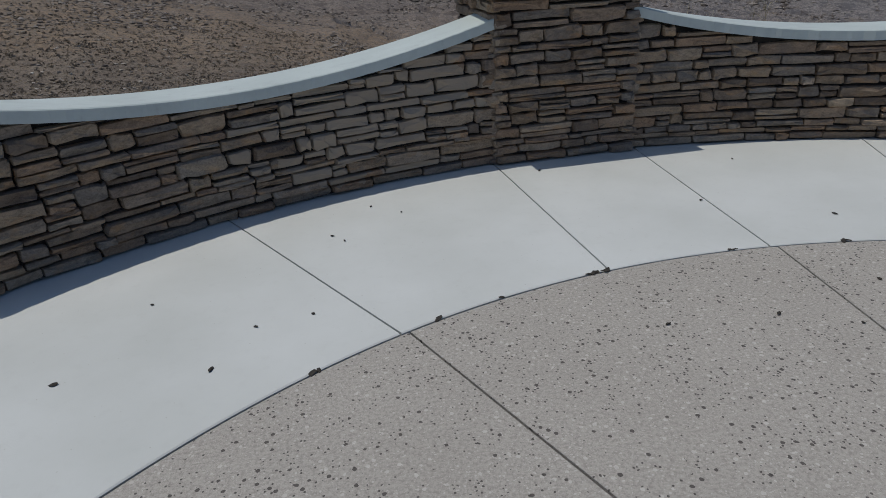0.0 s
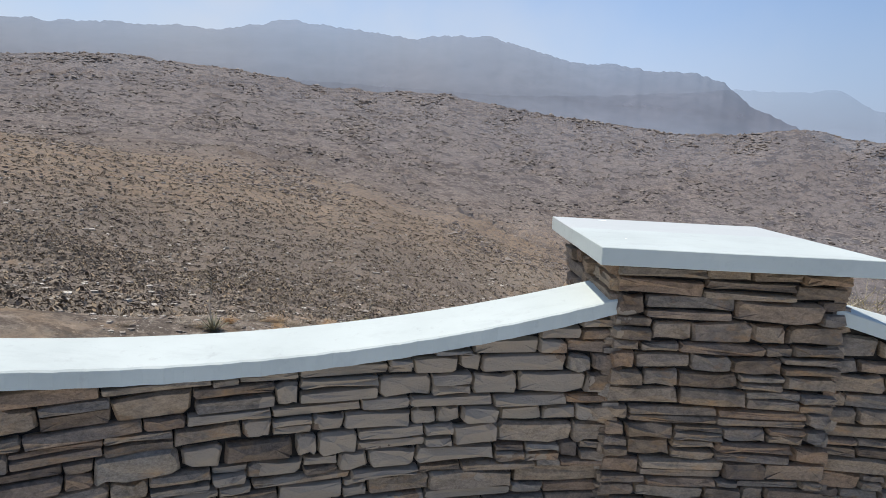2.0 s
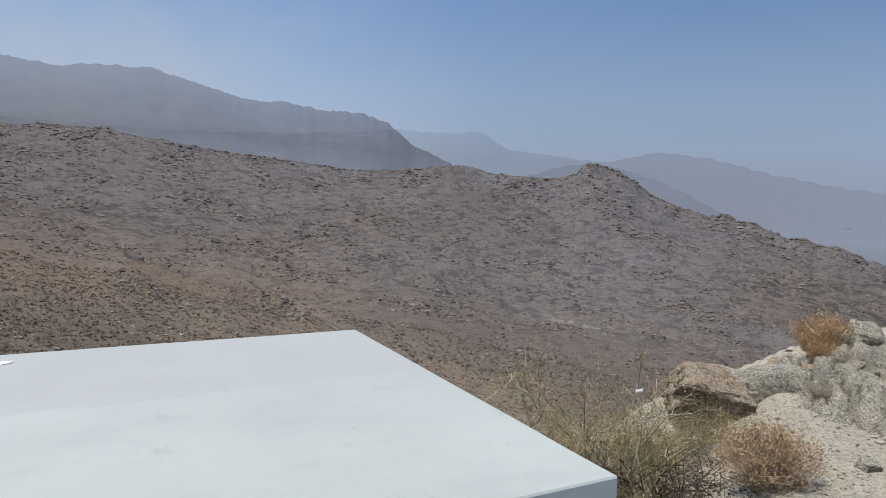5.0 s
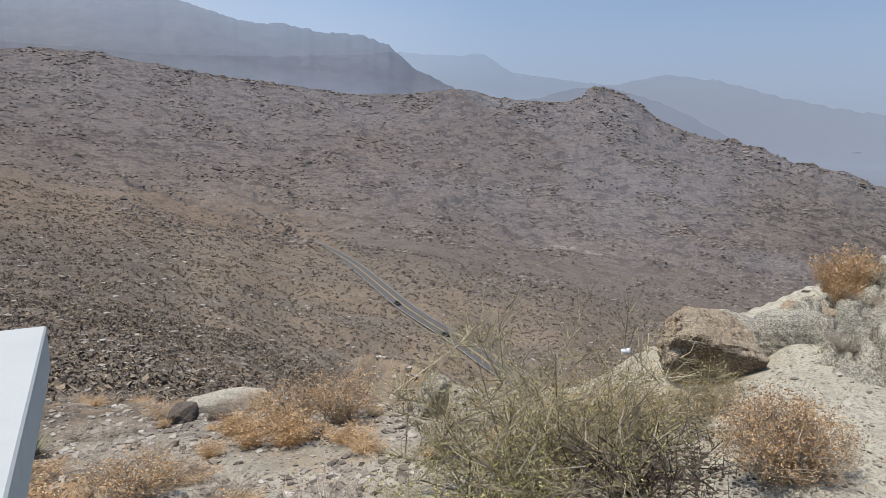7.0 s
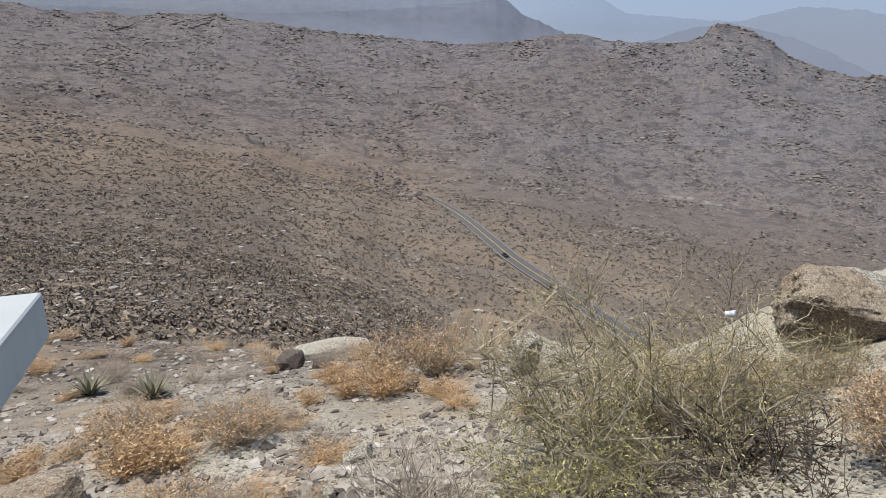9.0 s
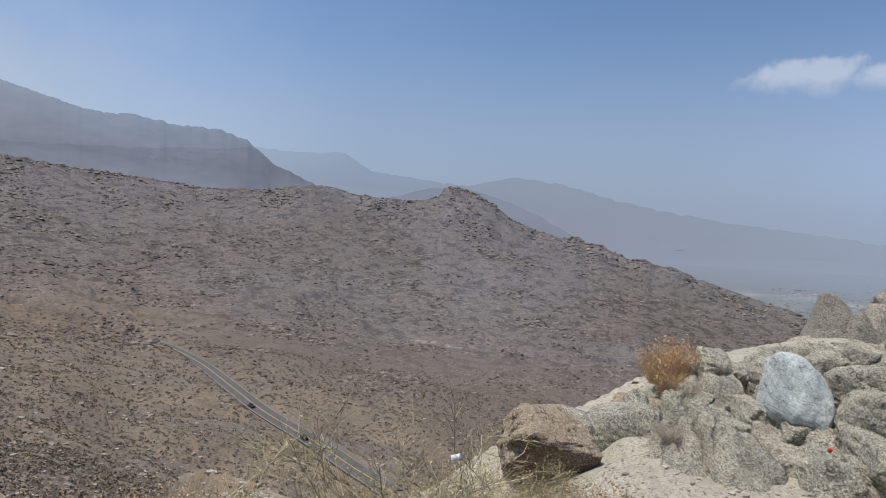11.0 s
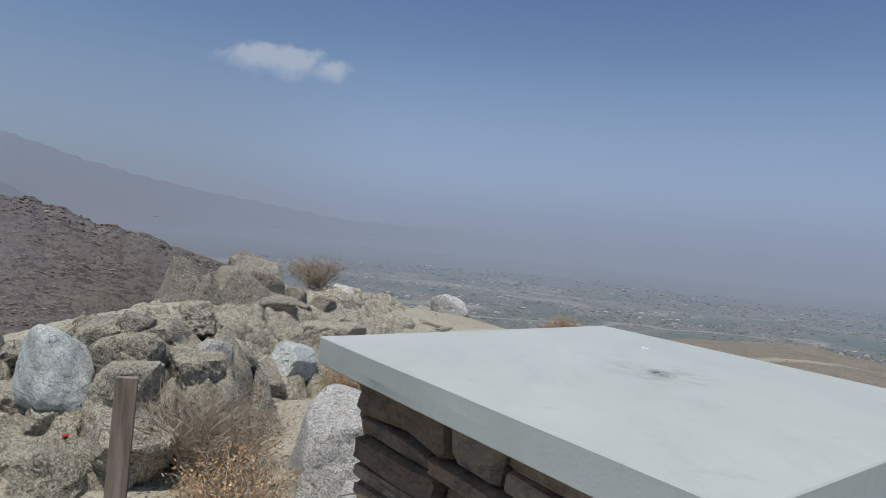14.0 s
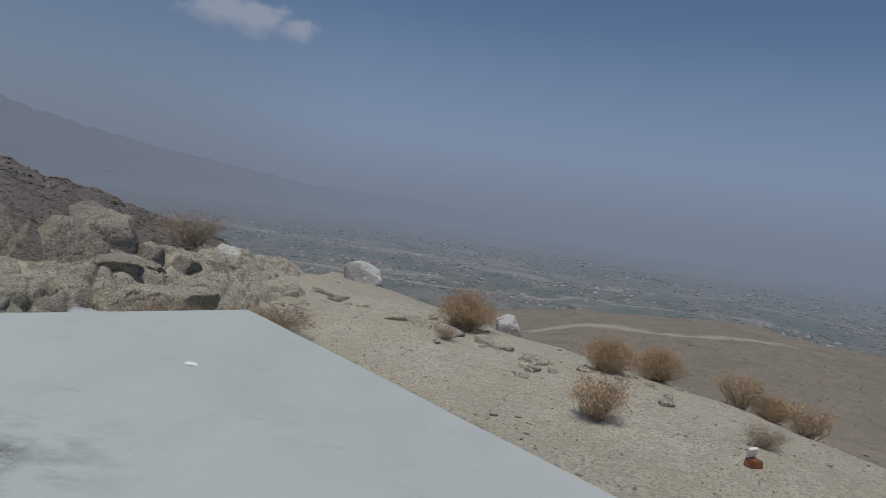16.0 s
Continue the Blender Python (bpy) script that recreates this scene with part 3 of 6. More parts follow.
column(-150, -4.2, -2.1, -1.0, -0.6, -0.4, -0.2, 0.0, 1.0)
column(-95, -4.2, -2.1, -1.0, -0.6, -0.4, -0.2, 0.0, 1.0)
column(-60, -12, -9, -6, -4, -2, -1, 0, 2)
column(-35, -16, -14, -11, -7, -3.6, -0.6, -0.8, 2.6)
column(-20, -18, -17, -14, -10.5, -6.5, -2.4, -0.8, 2.3)
column(-8, -20.5, -19.5, -16.5, -12.5, -8.5, -4.6, -2.6, 1.0)
column(0, -22.5, -21, -18, -14.5, -10.5, -6.6, -4.6, 0.0)
column(8, -24, -23, -20.5, -17, -12.5, -8.9, -6, -1)
column(15, -25, -25, -23.5, -20, -15.5, -10.7, -7.3, -2)
column(25, -26, -28, -28, -23.5, -17.6, -11.6, -8, -3)
column(35, -26, -30, -30, -25, -19.5, -13.6, -10.2, -4.5)
column(45, -24, -29, -29, -25, -20, -15, -11, -5.2)
column(55, -22, -27, -28, -25, -20.5, -15.8, -12, -7)
column(65, -20, -25, -27, -25, -21, -17, -13.5, -9.5)
column(75, -17, -23, -26, -25, -22, -18, -14.5, -12)
column(90, -15, -20, -22, -20, -17, -13, -9.6, -9.4)
column(100, -17, -20, -21, -18.5, -15, -11, -8, -9)
column(112, -20, -22, -21, -17, -13, -9.5, -6.8, -9)
column(125, -20, -22, -20, -16, -13, -9.5, -7.5, -9)
column(160, -4.2, -2.1, -1.0, -0.6, -0.4, -0.2, 0.0, 1.0)
column(210, -4.2, -2.1, -1.0, -0.6, -0.4, -0.2, 0.0, 1.0)
SKY_AZ = [-150, -60, -33, -25.5, -20.9, -16.7, -13, -11.7, -6.3, -2.6, 0.2, 3.6, 7.1, 10.5, 14, 19.3, 22.7, 24.8, 27, 29.4, 31.8, 35.6, 37.7, 38.7, 39.3, 40.2, 42.3, 43.2,
          45, 47.1, 48.3, 49.4, 50.8, 51.6, 52.8, 53.7, 55.2, 56.6, 57.2, 58.4, 60.5, 62.9, 65.3, 68, 72, 76, 125, 160, 210]
SKY_EL = [2, 4, 5.0, 5.7, 5.5, 5.35, 5.0, 4.6, 4.3, 4.65, 4.4, 3.9, 3.25, 2.85, 2.65, 2.1, 1.95, 2.35, 2.6, 2.7, 2.05, 1.8, 1.9, 2.15, 2.95, 3.05, 2.45, 2.0,
          0.62, -0.5, -0.7, -1.05, -1.0, -1.42, -1.5, -1.95, -2.6, -2.5, -3.0, -2.85, -3.7, -4.35, -5.05, -5.9, -8.5, -10.4, -10.3, 2, 2]
ROAD_AZ = [36, 32, 28.7, 26, 23.8, 21.4, 19.3, 17.4, 15.9, 13.5, 10.5, 8.0, 5.5, 3.0]
ROAD_R = [196, 219, 245, 268, 291, 330, 373, 410, 442, 468, 488, 505, 525, 550]
ROAD_Z = [-81, -81, -81, -81, -80.5, -79.5, -78.5, -78.5, -79, -81, -82, -81, -80.5, -80]


def near_height(x, y):
    ring = np.hypot(x, y - OY)
    d = np.maximum(ring - 5.75, 0)
    phi = np.degrees(np.arctan2(x, y - OY))
    start = np.interp(phi, [-90, 0, 14, 20, 26, 32, 40], [0.3, 0.35, 0.55, 0.8, 1.7, 3.6, 10])
    z = -0.05 - 0.30 * np.logaddexp(0, (d - start) * 4) / 4 * smooth(phi, 62, 45)
    z = z - 0.025 * np.maximum(x - 5, 0) * smooth(phi, 25, 45)
    # rocky rib beyond the wall, steep on its far side
    top = np.interp(x, [3.4, 4.4, 5.4, 6.4, 8, 10, 11.5, 14, 17, 20], [-0.9, -0.48, -0.14, 0.14, 0.28, 0.40, 0.36, 0.0, -0.45, -1.5])
    line = np.interp(x, [3.4, 4.6, 6.3, 10, 14, 17], [3.2, 2.95, 2.65, 2.3, 1.3, 0.5])
    south = smooth(line - y, 2.2, 0.0)
    z = np.where(x > 3.0, z + np.maximum(top - z, 0) * south * smooth(x, 3.6, 4.7), z)
    z = z - 1.3 * np.maximum(y - line - 0.45, 0) * smooth(x, 4.0, 4.8)
    e = (x - 13.4) * 0.61 - (y + 3.0) * 0.79
    z = z - 0.6 * np.logaddexp(0, e * 2.2) / 2.2 * smooth(phi, 42, 52)
    z = z + 0.035 * fbm(x * 0.9, y * 0.9, 4) * smooth(ring, 5.8, 6.6) + 0.10 * fbm(x * 0.35, y * 0.35, 3) * smooth(ring, 6.4, 9)
    return np.where(ring < 5.78, -0.05, z)


def far_angle(az, r):
    keys = sorted(COLUMNS)
    rows = np.array([np.interp(np.log(r), RADII, COLUMNS[k]) for k in keys])
    i = np.clip(np.searchsorted(keys, az) - 1, 0, len(keys) - 2)
    k = np.array(keys, float)
    f = (az - k[i]) / (k[i + 1] - k[i])
    f = f * f * (3 - 2 * f) * 0.5 + f * 0.5
    out = rows[i] * (1 - f)[:, None] + rows[i + 1] * f[:, None]
    crest = np.interp(az, SKY_AZ, SKY_EL)[:, None]
    up = np.clip((r[None, :] - 850) / 250, 0, 1)
    return np.where(r[None, :] > 850, out * (1 - up) + crest * up, out)


def build_relief():
    az = np.concatenate([np.arange(-50, 126, 0.25), np.arange(128, 310, 3.0)])
    r = np.concatenate([np.geomspace(0.3, 60, 330), np.geomspace(60.6, 1300, 330), np.geomspace(1340, 4900, 34)])
    a360 = np.where(az > 210, az - 360, az)
    el = far_angle(a360, r)
    A, Rr = np.meshgrid(np.radians(az), r, indexing="ij")
    X, Y = VX + Rr * np.sin(A), VY + Rr * np.cos(A)
    z = VZ + Rr * np.tan(np.radians(el))
    deg = a360[:, None] + 0 * Rr
    # behind the last crest the land falls away to a wide flat valley
    floor = -222.0
    back = smooth(Rr, 1110, 1330)
    down = -60 + (floor + 60) * smooth(deg, 28, 46) * smooth(deg, 135, 128)
    z = z * (1 - back) + back * down
    z = np.where(Rr > 1335, down, z)
    # relief at several sizes, rockier with distance
    land = smooth(deg, 128, 120) * smooth(deg, -90, -60)
    hill = smooth(Rr, 1500, 1150) * land
    z = z + hill * (0.16 * smooth(Rr, 9, 16) * fbm(X / 1.7, Y / 1.7, 3) + 0.55 * smooth(Rr, 25, 70) * fbm(X / 6, Y / 6, 3)
                    + 2.2 * smooth(Rr, 90, 220) * fbm(X / 32, Y / 32, 4) + 4.5 * smooth(Rr, 260, 600) * fbm(X / 190 + 3, Y / 190, 3))
    rocky = smooth(fbm(X / 90 + 7, Y / 90 + 2, 3), -0.15, 0.35)
    z = z + hill * smooth(Rr, 330, 620) * smooth(deg, 92, 80) * (6.0 * rocky * fbm(X / 34, Y / 34, 4, 0.65) + 3.6 * rocky * ridged(X / 19 + 4, Y / 19, 3, 0.6))
    # blend in the near ground
    a0 = np.interp(deg, [-60, 35, 55, 130], [8, 9, 17, 17])
    w = smooth(Rr, a0, a0 * 1.55)
    near = near_height(X, Y)
    z = near * (1 - w) + z * w
    # road bed
    rz = np.interp(deg, ROAD_AZ[::-1], ROAD_Z[::-1])
    rr = np.interp(deg, ROAD_AZ[::-1], ROAD_R[::-1])
    onroad = smooth(np.abs(Rr - rr), 26, 11) * smooth(deg, 1.5, 3) * smooth(deg, 38, 36)
    z = z * (1 - onroad) + (rz - 0.4) * onroad
    # cover: gravel, straw-coloured patches, grey rocky hills, valley floor
    ring = np.hypot(X, Y - OY)
    north = smooth(deg, 46, 30)
    gravel = 1 - smooth(Rr, 9 - 5.5 * north, 24 - 12 * north) * (1 - 0.5 * smooth(deg, 60, 80) * smooth(Rr, 60, 30))
    gravel = gravel * (1 - 0.3 * north * smooth(Rr, 2.6, 4.5) * smooth(fbm(X / 1.1, Y / 1.1, 3), -0.2, 0.2))
    straw = np.maximum(smooth(fbm(X / 14, Y / 14, 3), 0.05, 0.4), smooth(Rr, 16, 9) * smooth(fbm(X / 1.6, Y / 1.6, 3), -0.1, 0.3)) * smooth(Rr, 3, 4) * smooth(deg, 40, 25) * 0.75
    spur = smooth(np.abs(np.log(Rr / np.interp(deg, [-35, 0, 16], [330, 400, 470]))), 0.55, 0.1) * smooth(deg, 22, 14)
    straw = np.maximum(straw * smooth(Rr, 200, 90), spur * 0.55)
    straw = np.maximum(straw, 0.6 * smooth(deg, 2, 9) * smooth(deg, 44, 34) * smooth(Rr, 60, 130) * smooth(Rr, 430, 300) * smooth(fbm(X / 40, Y / 40, 3), -0.4, 0.2))
    grey = np.maximum(smooth(Rr, 300, 760) * smooth(deg, 88, 76) * 0.97, smooth(Rr, 110, 380) * smooth(deg, 72, 84) * 0.6)
    valley = np.where(deg > 44, smooth(Rr, 1090, 1260), 0) * smooth(deg, 46, 58)
    scar = smooth(np.abs(deg - 39.3), 3.8, 2.2) * smooth(np.abs(Rr - (610 + 8 * perlin(deg * 0.7, deg * 0.1))), 7, 1) * smooth(perlin(deg * 2.3, deg * 0.4), -0.3, 0.2) * 0.75
    wash = 0.8 * smooth(np.abs(Rr - (505 + 14 * np.sin(deg * 0.45))), 12, 3) * smooth(deg, 92, 96) * smooth(deg, 124, 112)
    wash = np.maximum(wash, 0.6 * smooth(np.abs(Rr - 720), 150, 60) * smooth(np.abs(deg - 95), 6, 2))
    pale = 0.34 * smooth(deg, 76, 84) * smooth(Rr, 40, 120) * smooth(Rr, 1150, 900)
    pale = np.maximum(pale, 0.10 * smooth(deg, 1, 8) * smooth(deg, 44, 34) * smooth(Rr, 60, 130) * smooth(Rr, 420, 300))
    gravel = np.maximum(np.maximum(gravel, pale), np.maximum(scar * 0.8, wash))
    return az, r, X, Y, z, np.stack([gravel, straw, grey, valley], -1)


AZ, RR, GX, GY, GZ, COVER = build_relief()


def ground_z(x, y):
    """The height of the ground at places in the plan."""
    x, y = np.atleast_1d(np.asarray(x, float)), np.atleast_1d(np.asarray(y, float))
    rad = np.clip(np.hypot(x - VX, y - VY), RR[0], RR[-1] * 0.999)
    a = np.degrees(np.arctan2(x - VX, y - VY))
    a = np.where(a < AZ[0], a + 360, a)
    ai = np.clip(np.interp(a, AZ, np.arange(len(AZ))), 0, len(AZ) - 1.001)
    ri = np.clip(np.interp(rad, RR, np.arange(len(RR))), 0, len(RR) - 1.001)
    i, j = ai.astype(int), ri.astype(int)
    f, g = ai - i, ri - j
    return (GZ[i, j] * (1 - f) + GZ[i + 1, j] * f) * (1 - g) + (GZ[i, j + 1] * (1 - f) + GZ[i + 1, j + 1] * f) * g


def gz(x, y):
    return float(ground_z(x, y)[0])


def grid_mesh(name, X, Y, Z, material, closed=False, smooth_shade=True):
    n, m = X.shape
    co = np.stack([X, Y, Z], -1).reshape(-1, 3)
    i, j = np.meshgrid(np.arange(n if closed else n - 1), np.arange(m - 1), indexing="ij")
    k = (i + 1) % n
    q = np.stack([i * m + j, i * m + j + 1, k * m + j + 1, k * m + j], -1).reshape(-1, 4)
    me = bpy.data.meshes.new(name)
    me.vertices.add(len(co))
    me.vertices.foreach_set("co", co.astype(np.float32).ravel())
    me.loops.add(q.size)
    me.loops.foreach_set("vertex_index", q.astype(np.int32).ravel())
    me.polygons.add(len(q))
    me.polygons.foreach_set("loop_start", (np.arange(len(q)) * 4).astype(np.int32))
    me.update(calc_edges=True)
    me.materials.append(material)
    if smooth_shade:
        me.shade_smooth()
    return new(name, me)


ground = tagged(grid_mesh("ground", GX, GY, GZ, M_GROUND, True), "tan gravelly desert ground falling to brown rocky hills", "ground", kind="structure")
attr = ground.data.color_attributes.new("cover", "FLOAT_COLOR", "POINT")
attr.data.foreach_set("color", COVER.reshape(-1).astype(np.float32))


# ---- far ranges ----
def far_range(name, crest, r_top, depth, base_z, material, label, rough, jag=0.3):
    a0, a1 = crest[0][0], crest[-1][0]
    az = np.arange(a0, a1 + 0.01, 0.12)
    el = np.interp(az, [c[0] for c in crest], [c[1] for c in crest])
    el = el + jag * (0.55 * ridged(az * 0.55 + r_top, az * 0 + 3.3, 3, 0.6) - 0.1 + 0.3 * perlin(az * 2.7, az * 0 + 8.2))
    s = np.linspace(0, 1, 60)
    A, S = np.meshgrid(np.radians(az), s, indexing="ij")
    wide = np.convolve(np.pad(el, 40, mode="edge"), np.hanning(81) / np.hanning(81).sum(), mode="valid")
    wide = np.minimum(wide, el)
    mixed = wide[:, None] + (el - wide)[:, None] * np.clip(S * 1.6 - 0.6, 0, 1) ** 1.5
    top = VZ + r_top * np.tan(np.radians(mixed))
    rad = r_top - depth * (1 - S)
    X, Y = VX + rad * np.sin(A), VY + rad * np.cos(A)
    rise = S ** 1.15
    Z = base_z + (top - base_z) * rise
    n = fbm(X / (rough * 4), Y / (rough * 4), 4, 0.55) * rough * 0.30 + ridged(X / (rough * 1.6), Y / (rough * 1.6), 3, 0.5) * rough * 0.05
    Z = Z + n * np.sin(np.pi * np.clip(S, 0, 1)) * 0.9 + rough * 0.03 * fbm(X / (rough * 0.7), Y / (rough * 0.7), 3)
    return tagged(grid_mesh(name, X, Y, Z, material), label, "mountains", kind="structure")


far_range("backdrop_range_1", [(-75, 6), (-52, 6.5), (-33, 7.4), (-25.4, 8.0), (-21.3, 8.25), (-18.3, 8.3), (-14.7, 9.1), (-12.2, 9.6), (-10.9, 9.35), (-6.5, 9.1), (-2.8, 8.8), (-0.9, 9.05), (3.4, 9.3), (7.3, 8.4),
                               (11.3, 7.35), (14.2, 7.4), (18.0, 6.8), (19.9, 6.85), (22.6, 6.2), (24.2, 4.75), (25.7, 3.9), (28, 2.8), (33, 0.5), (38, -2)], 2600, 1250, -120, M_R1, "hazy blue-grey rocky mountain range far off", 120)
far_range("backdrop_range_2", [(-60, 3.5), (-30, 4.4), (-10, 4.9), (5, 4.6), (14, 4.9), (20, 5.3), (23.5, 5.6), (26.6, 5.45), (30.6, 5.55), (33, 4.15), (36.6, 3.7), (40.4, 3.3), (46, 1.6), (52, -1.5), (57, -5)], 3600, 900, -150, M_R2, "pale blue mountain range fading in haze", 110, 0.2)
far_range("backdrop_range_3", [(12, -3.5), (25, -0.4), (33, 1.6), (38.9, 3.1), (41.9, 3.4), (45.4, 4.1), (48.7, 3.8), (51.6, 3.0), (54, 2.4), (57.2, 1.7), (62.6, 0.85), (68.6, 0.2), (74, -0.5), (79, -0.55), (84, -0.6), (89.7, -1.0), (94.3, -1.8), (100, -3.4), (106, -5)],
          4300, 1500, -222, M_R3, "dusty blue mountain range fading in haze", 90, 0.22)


# ---- road in the valley ----
def road_strip(name, offset, width, lift, material, parent, a_from=3.2, a_to=35.8, dash=None):
    az = np.arange(a_from, a_to, 0.25)
    rad, z = np.interp(az, ROAD_AZ[::-1], ROAD_R[::-1]), np.interp(az, ROAD_AZ[::-1], ROAD_Z[::-1])
    for _ in range(12):
        rad[1:-1] = (rad[:-2] + rad[2:] + 2 * rad[1:-1]) / 4
        z[1:-1] = (z[:-2] + z[2:] + 2 * z[1:-1]) / 4
    p = np.stack([VX + rad * np.sin(np.radians(az)), VY + rad * np.cos(np.radians(az))], -1)
    d = np.gradient(p, axis=0)
    d /= np.linalg.norm(d, axis=1)[:, None]
    nrm = np.stack([-d[:, 1], d[:, 0]], -1)
    verts, faces = [], []
    for i in range(len(p)):
        for o in (offset - width / 2, offset + width / 2):
            q = p[i] + nrm[i] * o
            verts += [(q[0], q[1], z[i] + lift), (q[0], q[1], z[i] + lift - 0.25)]
        if i:
            k = 4 * i
            faces += [(k - 4, k, k + 2, k - 2), (k - 3, k + 1, k, k - 4), (k - 2, k + 2, k + 3, k - 1)]
    return link(name, verts, faces, material, parent)


road = thing("road", (0, 0, 0), 0, "grey two-lane asphalt road winding through the valley", "road", kind="structure")
road_strip("asphalt", 0, 8.6, 0.25, M_ROAD, road)
road_strip("edge_line", -3.8, 0.25, 0.27, M_LINE, road)
road_strip("edge_line", 3.8, 0.25, 0.27, M_LINE, road)
road_strip("centre_line", 0, 0.4, 0.27, make_flat("yellow_paint", (0.42, 0.31, 0.10)), road)

# ---- stacked stone: pillars and curved walls ----
def stone_mesh(name, aspect, seed):
    """A split flat stone, one metre each way, its corners knocked off for a piece that is aspect times as long as high."""
    rnd = random.Random(seed)
    outline = []
    for sx, sz in ((-1, -1), (1, -1), (1, 1), (-1, 1)):
        cx, cz = rnd.uniform(0.04, 0.20) / aspect, rnd.uniform(0.05, 0.24)
        pair = [(sx * 0.5, sz * (0.5 - cz)), (sx * (0.5 - cx), sz * 0.5)]
        outline += pair if sx * sz > 0 else pair[::-1]
        if sz < 0 and sx < 0 or sz > 0 and sx > 0:
            outline.append((rnd.uniform(-0.2, 0.2), sz * 0.5))
    outline = [(x + rnd.uniform(-0.10, 0.03) / aspect * (1 if x > 0 else -1), z + rnd.uniform(-0.16, 0.04) * (1 if z > 0 else -1)) for x, z in outline]
    verts, faces = [], []
    tip = [rnd.uniform(-0.14, 0.14) for _ in outline]
    for inset, y in ((0.0, 0.35), (0.0, -0.28), (0.10, -0.60)):
        for (x, z), j in zip(outline, tip):
            verts.append((x * (1 - inset * 1.6 / aspect), y + (j if y < -0.5 else 0), z * (1 - inset * 1.6)))
    verts += [(-0.2 + rnd.uniform(-0.1, 0.1), -0.64 + rnd.uniform(-0.14, 0.12), rnd.uniform(-0.15, 0.15)), (0.2 + rnd.uniform(-0.1, 0.1), -0.64 + rnd.uniform(-0.14, 0.12), rnd.uniform(-0.15, 0.15))]
    n = len(outline)
    for k in range(2):
        for i in range(n):
            a, b = k * n + i, k * n + (i + 1) % n
            faces.append((a, b, b + n, a + n))
    near = [3 * n if verts[2 * n + i][0] < 0 else 3 * n + 1 for i in range(n)]
    for i in range(n):
        j = (i + 1) % n
        faces.append((2 * n + i, 2 * n + j, near[i]))
        if near[i] != near[j]:
            faces.append((2 * n + j, near[j], near[i]))
    me = bpy.data.meshes.new(name)
    me.from_pydata(verts, [], faces)
    me.materials.append(M_STONE)
    return me


STONES = {a: [stone_mesh("stone", a, 10 * a + i) for i in range(14)] for a in (1, 2, 4, 6)}


def courses(rnd, length, top, low=0.036, high=0.125, tall=1.0):
    """Rows of stones filling a face: (along, up, long, high)."""
    out, z = [], 0.004
    tallest = max(top(length * f) for f in (0, 0.25, 0.5, 0.75, 1)) - 0.004
    while z < tallest - 0.02:
        h = rnd.choice((0.036, 0.05, 0.058, 0.066, 0.074, 0.08, 0.088, 0.1))
        h = min(max(h * tall, low), high)
        if tallest - z - h < 0.035:
            h = tallest - z
        x = 0.0
        while x < length - 0.01:
            w = rnd.uniform(0.09, 0.19) if rnd.random() < 0.4 else rnd.uniform(0.19, 0.40)
            if length - x - w < 0.10:
                w = length - x
            lim = (top(x) + top(x + w)) / 2 - z
            hh = min(h, lim)
            if hh > 0.02:
                if hh > 0.07 and rnd.random() < 0.35:
                    k = rnd.uniform(0.38, 0.62)
                    out += [(x, z, w, hh * k), (x, z + hh * k, w, hh * (1 - k))]
                elif w > 0.3 and hh > 0.08 and rnd.random() < 0.3:
                    k = rnd.uniform(0.3, 0.5)
                    out += [(x, z, w * k, hh * 0.5), (x, z + hh * 0.5, w * k, hh * 0.5), (x + w * k, z, w * (1 - k), hh)]
                else:
                    out.append((x, z, w, hh))
            x += w
        z += h
    return out


def lay_stone(rnd, parent, m, w, h, depth):
    a = w / h
    key = 1 if a < 1.6 else 2 if a < 3 else 4 if a < 5 else 6
    ob = new("stone", rnd.choice(STONES[key]))
    ob.parent = parent
    flip = 180 if rnd.random() < 0.5 else 0
    grow = rnd.uniform(-0.002, 0.006)
    ob.matrix_local = m @ pose(0, rnd.uniform(-0.006, 0.006), rnd.uniform(-0.004, 0.004), rnd.uniform(-3, 3), flip + rnd.uniform(-2.2, 2.2) / max(1.0, a * 0.5), rnd.uniform(-2, 2)) @ Matrix.Diagonal((w - 0.002, depth * rnd.uniform(0.75, 1.45), h + grow - 0.004, 1))
    return ob


def chipped_slab(x0, y0, z0, x1, y1, z1, seed):
    """A concrete slab with a softened and slightly chipped edge."""
    bm = bm_box(x0, y0, z0, x1, y1, z1)
    bmesh.ops.subdivide_edges(bm, edges=bm.edges[:], cuts=11, use_grid_fill=True)
    edge = [e for e in bm.edges if len(e.link_faces) == 2 and e.calc_face_angle(0) > 0.5]
    bmesh.ops.bevel(bm, geom=edge, offset=0.003, segments=1, affect="EDGES")
    for v in bm.verts:
        n = noise.noise(Vector((v.co.x * 9 + seed, v.co.y * 9, v.co.z * 9)))
        side = abs(v.co.x - x0) < 0.01 or abs(v.co.x - x1) < 0.01 or abs(v.co.y - y0) < 0.01 or abs(v.co.y - y1) < 0.01
        if side and n > 0.25:
            c = Vector(((x0 + x1) / 2, (y0 + y1) / 2, (z0 + z1) / 2))
            v.co += (c - v.co).normalized() * (n - 0.25) * 0.010
        v.co.z += 0.0012 * noise.noise(v.co * 3.0)
    return bm


